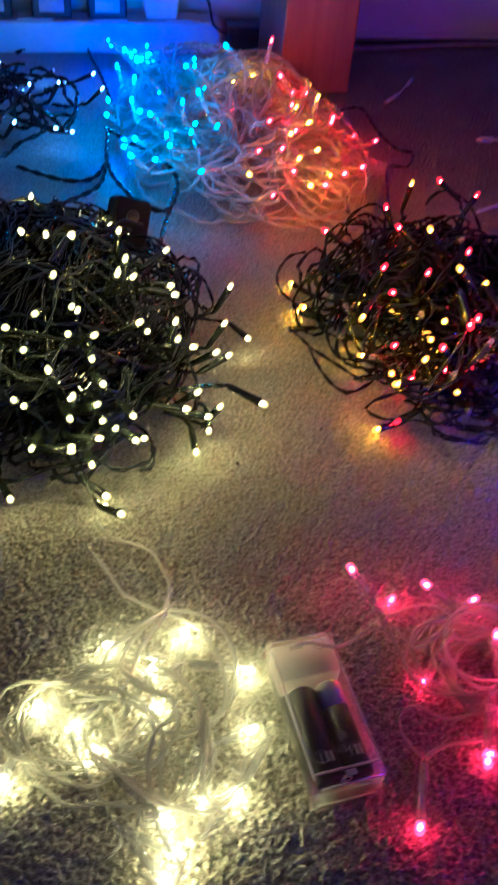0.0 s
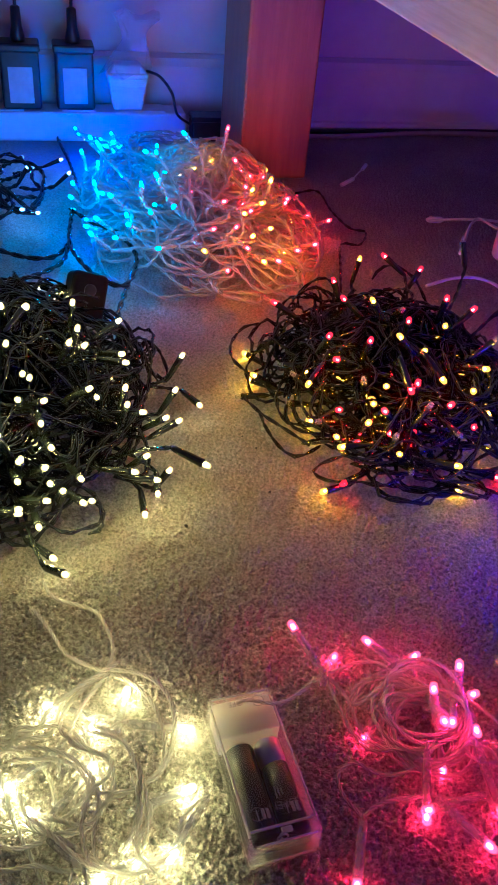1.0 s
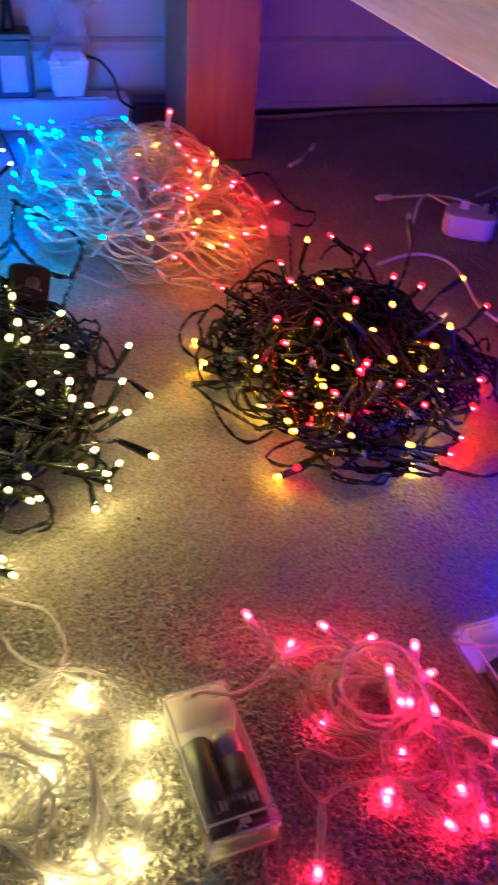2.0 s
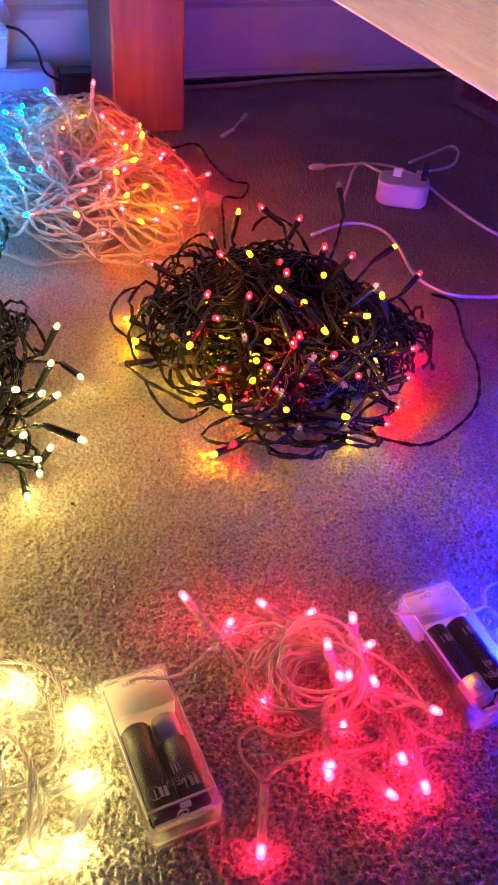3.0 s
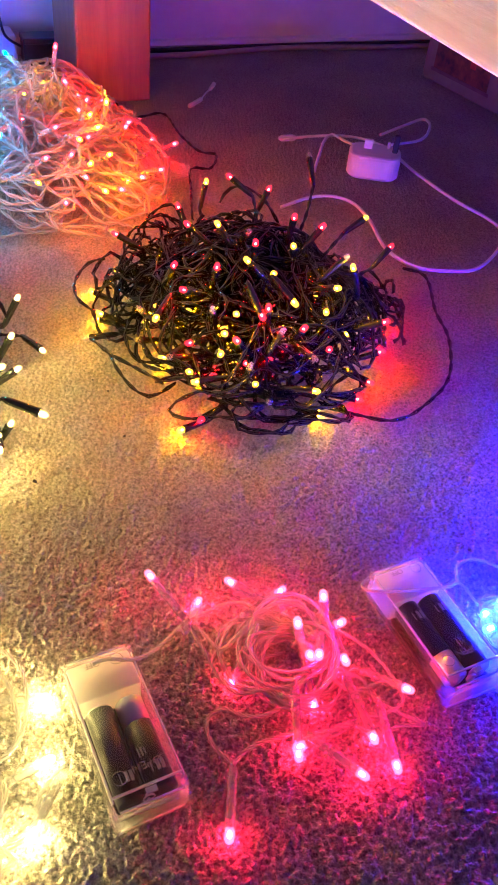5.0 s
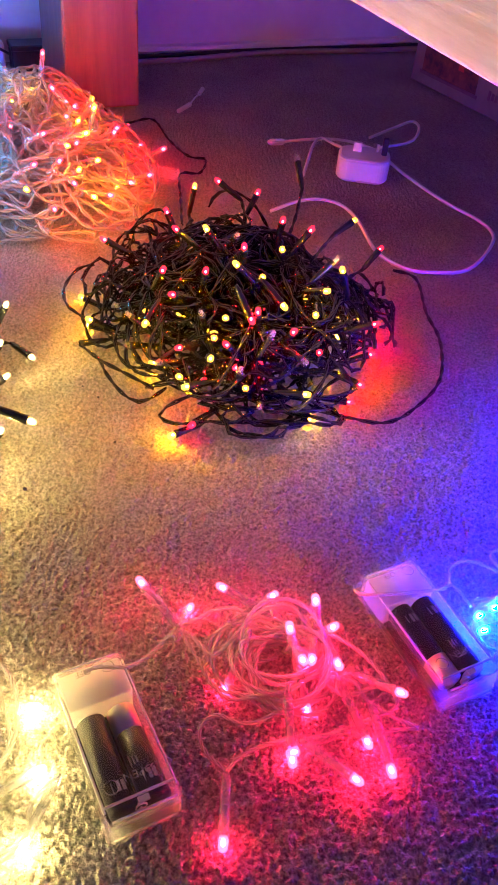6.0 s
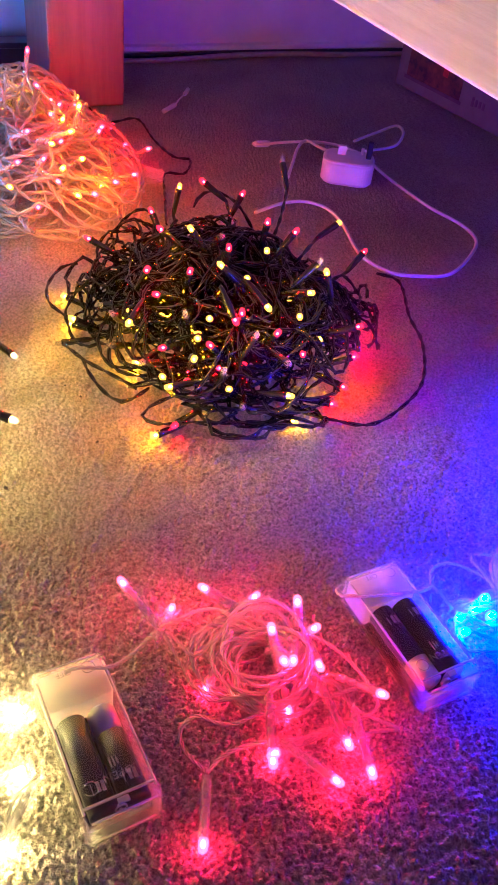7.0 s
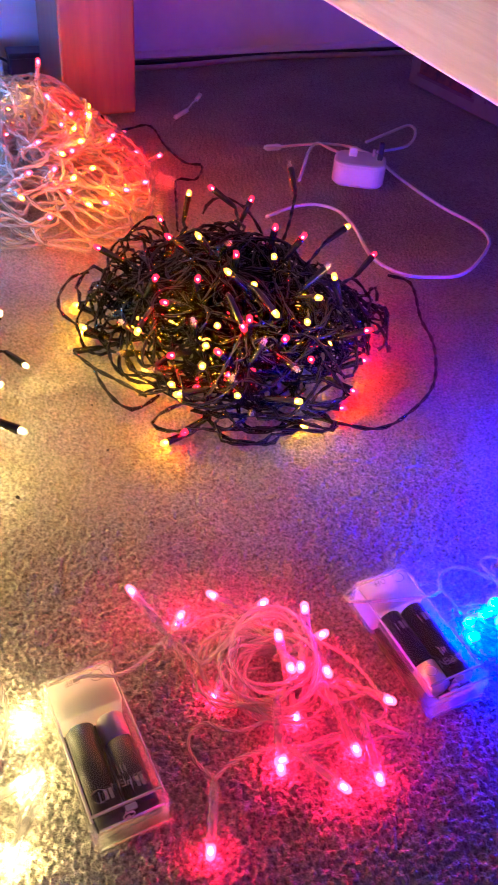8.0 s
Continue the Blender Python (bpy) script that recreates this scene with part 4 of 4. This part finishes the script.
SIDE = ((-0.34, 1.04, 0.0), (0.12, 0.16), 0.05)
LEFT_WHITE = [(-0.291, 1.182, 0.02), (-0.253, 1.033, 0.02), (-0.216, 0.993, 0.02), (-0.261, 1.035, 0.02), (-0.212, 1.134, 0.02), (-0.237, 1.186, 0.02), (-0.287, 1.069, 0.02), (-0.266, 1.141, 0.02)]
heap_string("string_lights", "black-wire string lights lit cool white beside the power strip", "large tangled strings", *SIDE, 16, 0.0016,
            [(LEFT_WHITE, LENS_COOL, "glowing cool white lens"), (scattered(*SIDE, 10), LENS_COOL, "glowing cool white lens")],
            SOCKET_DARK, DARK_PVC,
            [[(-0.372, 1.28, 0.006), (-0.354, 1.335, 0.006), (-0.327, 1.369, 0.006), (-0.29, 1.351, 0.006), (-0.26, 1.288, 0.006), (-0.221, 1.196, 0.006), (-0.171, 1.056, 0.006)], [(-0.17, 0.984, 0.034), (-0.135, 0.949, 0.034), (-0.104, 0.931, 0.034), (-0.076, 0.89, 0.034), (-0.064, 0.854, 0.034), (-0.065, 0.799, 0.034), (-0.087, 0.801, 0.034), (-0.119, 0.835, 0.034), (-0.147, 0.888, 0.034), (-0.166, 0.976, 0.034)], [(-0.163, 0.948, 0.006), (-0.17, 0.906, 0.006), (-0.194, 0.895, 0.006), (-0.222, 0.901, 0.006), (-0.26, 0.916, 0.006)], [(-0.066, 0.855, 0.03), (-0.064, 0.763, 0.03), (-0.061, 0.716, 0.03)], [(-0.161, 0.939, 0.01), (-0.157, 0.884, 0.01), (-0.178, 0.843, 0.01), (-0.198, 0.824, 0.01), (-0.214, 0.814, 0.01)]])


# ---- loose things on the carpet ----
def controller():
    """The black controller box at the edge of the warm heap."""
    c = thing("light_controller", pose(-0.093, 0.73, 0.05, 62, 20, 25), "black plastic controller box resting on the warm string", "controller")
    part("body", rounded("body", 0.036, 0.05, 0.024, 0.006, MATT, 0.003), c, "", pose(0, 0, -0.012))
    part("button", Shape().lathe([(0.006, 0), (0.006, 0.0015), (0.005, 0.002)], 12).mesh("button", BLACK), c, "", pose(0, 0.008, 0.012))


controller()


def phone_charger():
    c = thing("phone_charger", pose(0.404, 1.050, 0.0, 0, 0, -14), "white mains phone charger lying pins up on the carpet", "charger")
    part("body", rounded("body", 0.066, 0.052, 0.03, 0.017, WHITE, 0.004, 8), c)
    part("pin", block("pin", (0.004, 0.003, 0.01), STEEL, 0.0006, 1, (0.016, 0.012, 0.034)), c)
    part("usb_plug", block("usb_plug", (0.011, 0.007, 0.014), WHITE, 0.0015, 2, (-0.010, 0.006, 0.034)), c)
    part("dark_pin", block("dark_pin", (0.007, 0.006, 0.022), BLACK, 0.0012, 1, (0.024, -0.002, 0.042)), c)


phone_charger()


def usb_cable(lines, end):
    c = thing("usb_cable", pose(0, 0, 0), "thin white charging cable in loose loops on the carpet", "cable")
    for pts in lines:
        part("cable", Shape().tube(glide(pts, 10), 0.0021, 8).mesh("cable", CABLE), c)
    part("connector", Shape().lathe([(0.002, 0.0), (0.0042, 0.004), (0.0045, 0.02), (0.003, 0.024)], 10).mesh("connector", WHITE), c, "white plug end",
         Matrix.Translation(end) @ Vector((0.97, 0.2, 0.0)).to_track_quat("Z", "Y").to_matrix().to_4x4())


usb_cable([[(0.297, 1.13, 0.008), (0.34, 1.146, 0.008), (0.38, 1.153, 0.008), (0.411, 1.145, 0.008), (0.434, 1.124, 0.008)], [(0.436, 1.154, 0.012), (0.477, 1.192, 0.012), (0.514, 1.224, 0.012), (0.518, 1.198, 0.012), (0.492, 1.145, 0.012), (0.444, 1.119, 0.012)], [(0.443, 1.125, 0.004), (0.461, 1.053, 0.004), (0.492, 0.972, 0.004), (0.52, 0.924, 0.004), (0.526, 0.885, 0.004), (0.504, 0.843, 0.004), (0.469, 0.803, 0.004), (0.435, 0.796, 0.004), (0.4, 0.803, 0.004), (0.377, 0.841, 0.004), (0.372, 0.909, 0.004), (0.36, 0.952, 0.004), (0.335, 0.968, 0.004), (0.306, 0.959, 0.004), (0.272, 0.932, 0.004)], [(0.404, 1.105, 0.01), (0.383, 1.128, 0.01), (0.368, 1.15, 0.01), (0.352, 1.124, 0.01), (0.336, 1.069, 0.01), (0.323, 1.023, 0.01)]], Vector((0.292, 1.135, 0.007)))


def connector():
    c = thing("wire_connector", pose(0.19, 1.275, 0.004, 0, 0, 0), "small white wire connector with a clear tip", "connector")
    for a, b in (((-0.014, -0.028, 0), (0.004, 0.0, 0.001)), ((0.02, 0.045, 0.002), (0.026, 0.062, 0.004))):
        part("sleeve", Shape().tube([a, b], 0.0032, 8).mesh("sleeve", WHITE), c)
    part("wire", Shape().tube(glide([(0.004, 0.0, 0.001), (0.012, 0.02, 0.004), (0.02, 0.045, 0.002)], 6), 0.0012, 6).mesh("wire", CABLE), c)


connector()


def carton():
    """A flat printed box pushed under the bed frame."""
    a = math.degrees(math.atan2(-0.139, 0.062))
    c = thing("carton", pose(0.577, 1.468, 0, 0, 0, a), "flat printed cardboard box pushed under the bed frame", "box")
    part("body", block("body", (0.48, 0.3, 0.11), CARD, 0.002, 2, (0.24, 0.15, 0.055)), c, "pale cardboard box")
    part("printed_picture", block("printed_picture", (0.13, 0.001, 0.04), PICTURE, 0, 1, (0.09, -0.0007, 0.042)), c, "dark printed picture strip")
    part("printed_line", block("printed_line", (0.14, 0.001, 0.005), INK, 0, 1, (0.09, -0.0007, 0.019)), c)
    part("printed_patch", block("printed_patch", (0.012, 0.0012, 0.03), INK_RED, 0, 1, (0.115, -0.0013, 0.06)), c)
    for k in range(4):
        part("letter_bar", block("letter_bar", (0.0045, 0.001, 0.014 if k == 0 else 0.01), INK, 0, 1, (0.185 + 0.008 * k, -0.0007, 0.03)), c)


carton()


def film_scrap():
    """A creased scrap of clear packaging at the edge of the clear heap."""
    X, Y = np.meshgrid(np.linspace(0, 1, 12), np.linspace(0, 1, 9))
    Z = 0.012 + 0.018 * np.abs(np.sin(3.1 * X + 1.7 * Y)) + 0.008 * np.sin(7 * Y + 3 * X)
    pts = np.stack([(X - 0.5) * 0.11, (Y - 0.5) * 0.1 * (1 - 0.8 * X), Z * (1 - 0.6 * X)], -1).reshape(-1, 3)
    f = [(j * 12 + i, j * 12 + i + 1, (j + 1) * 12 + i + 1, (j + 1) * 12 + i) for j in range(8) for i in range(11)]
    ob = new("plastic_wrapper", Shape().add(pts, f).mesh("plastic_wrapper", FILM, False))
    k = ob.modifiers.new("thickness", "SOLIDIFY")
    k.thickness = 0.0004
    ob.matrix_world = pose(0.115, 1.0, 0, 0, 0, 12)
    tagged(ob, "creased clear plastic wrapper beside the clear string", "wrapper")


film_scrap()


def crumb(x, y, size):
    bm = bmesh.new()
    bmesh.ops.create_icosphere(bm, subdivisions=1, radius=size)
    for v in bm.verts:
        v.co = v.co * rng.uniform(0.6, 1.2)
    me = bpy.data.meshes.new("crumb")
    bm.to_mesh(me)
    bm.free()
    me.materials.append(BLACK)
    ob = new("crumb", me)
    ob.location = (x, y, size * 0.6)
    tagged(ob, "tiny dark crumb lying on the carpet", "crumb", "crumbs on the carpet")


for x, y, size in ((0.041, 0.479, 0.0018), (0.103, 0.529, 0.0013), (0.088, 0.585, 0.0013), (0.075, 0.6, 0.001)):
    crumb(x, y, size)
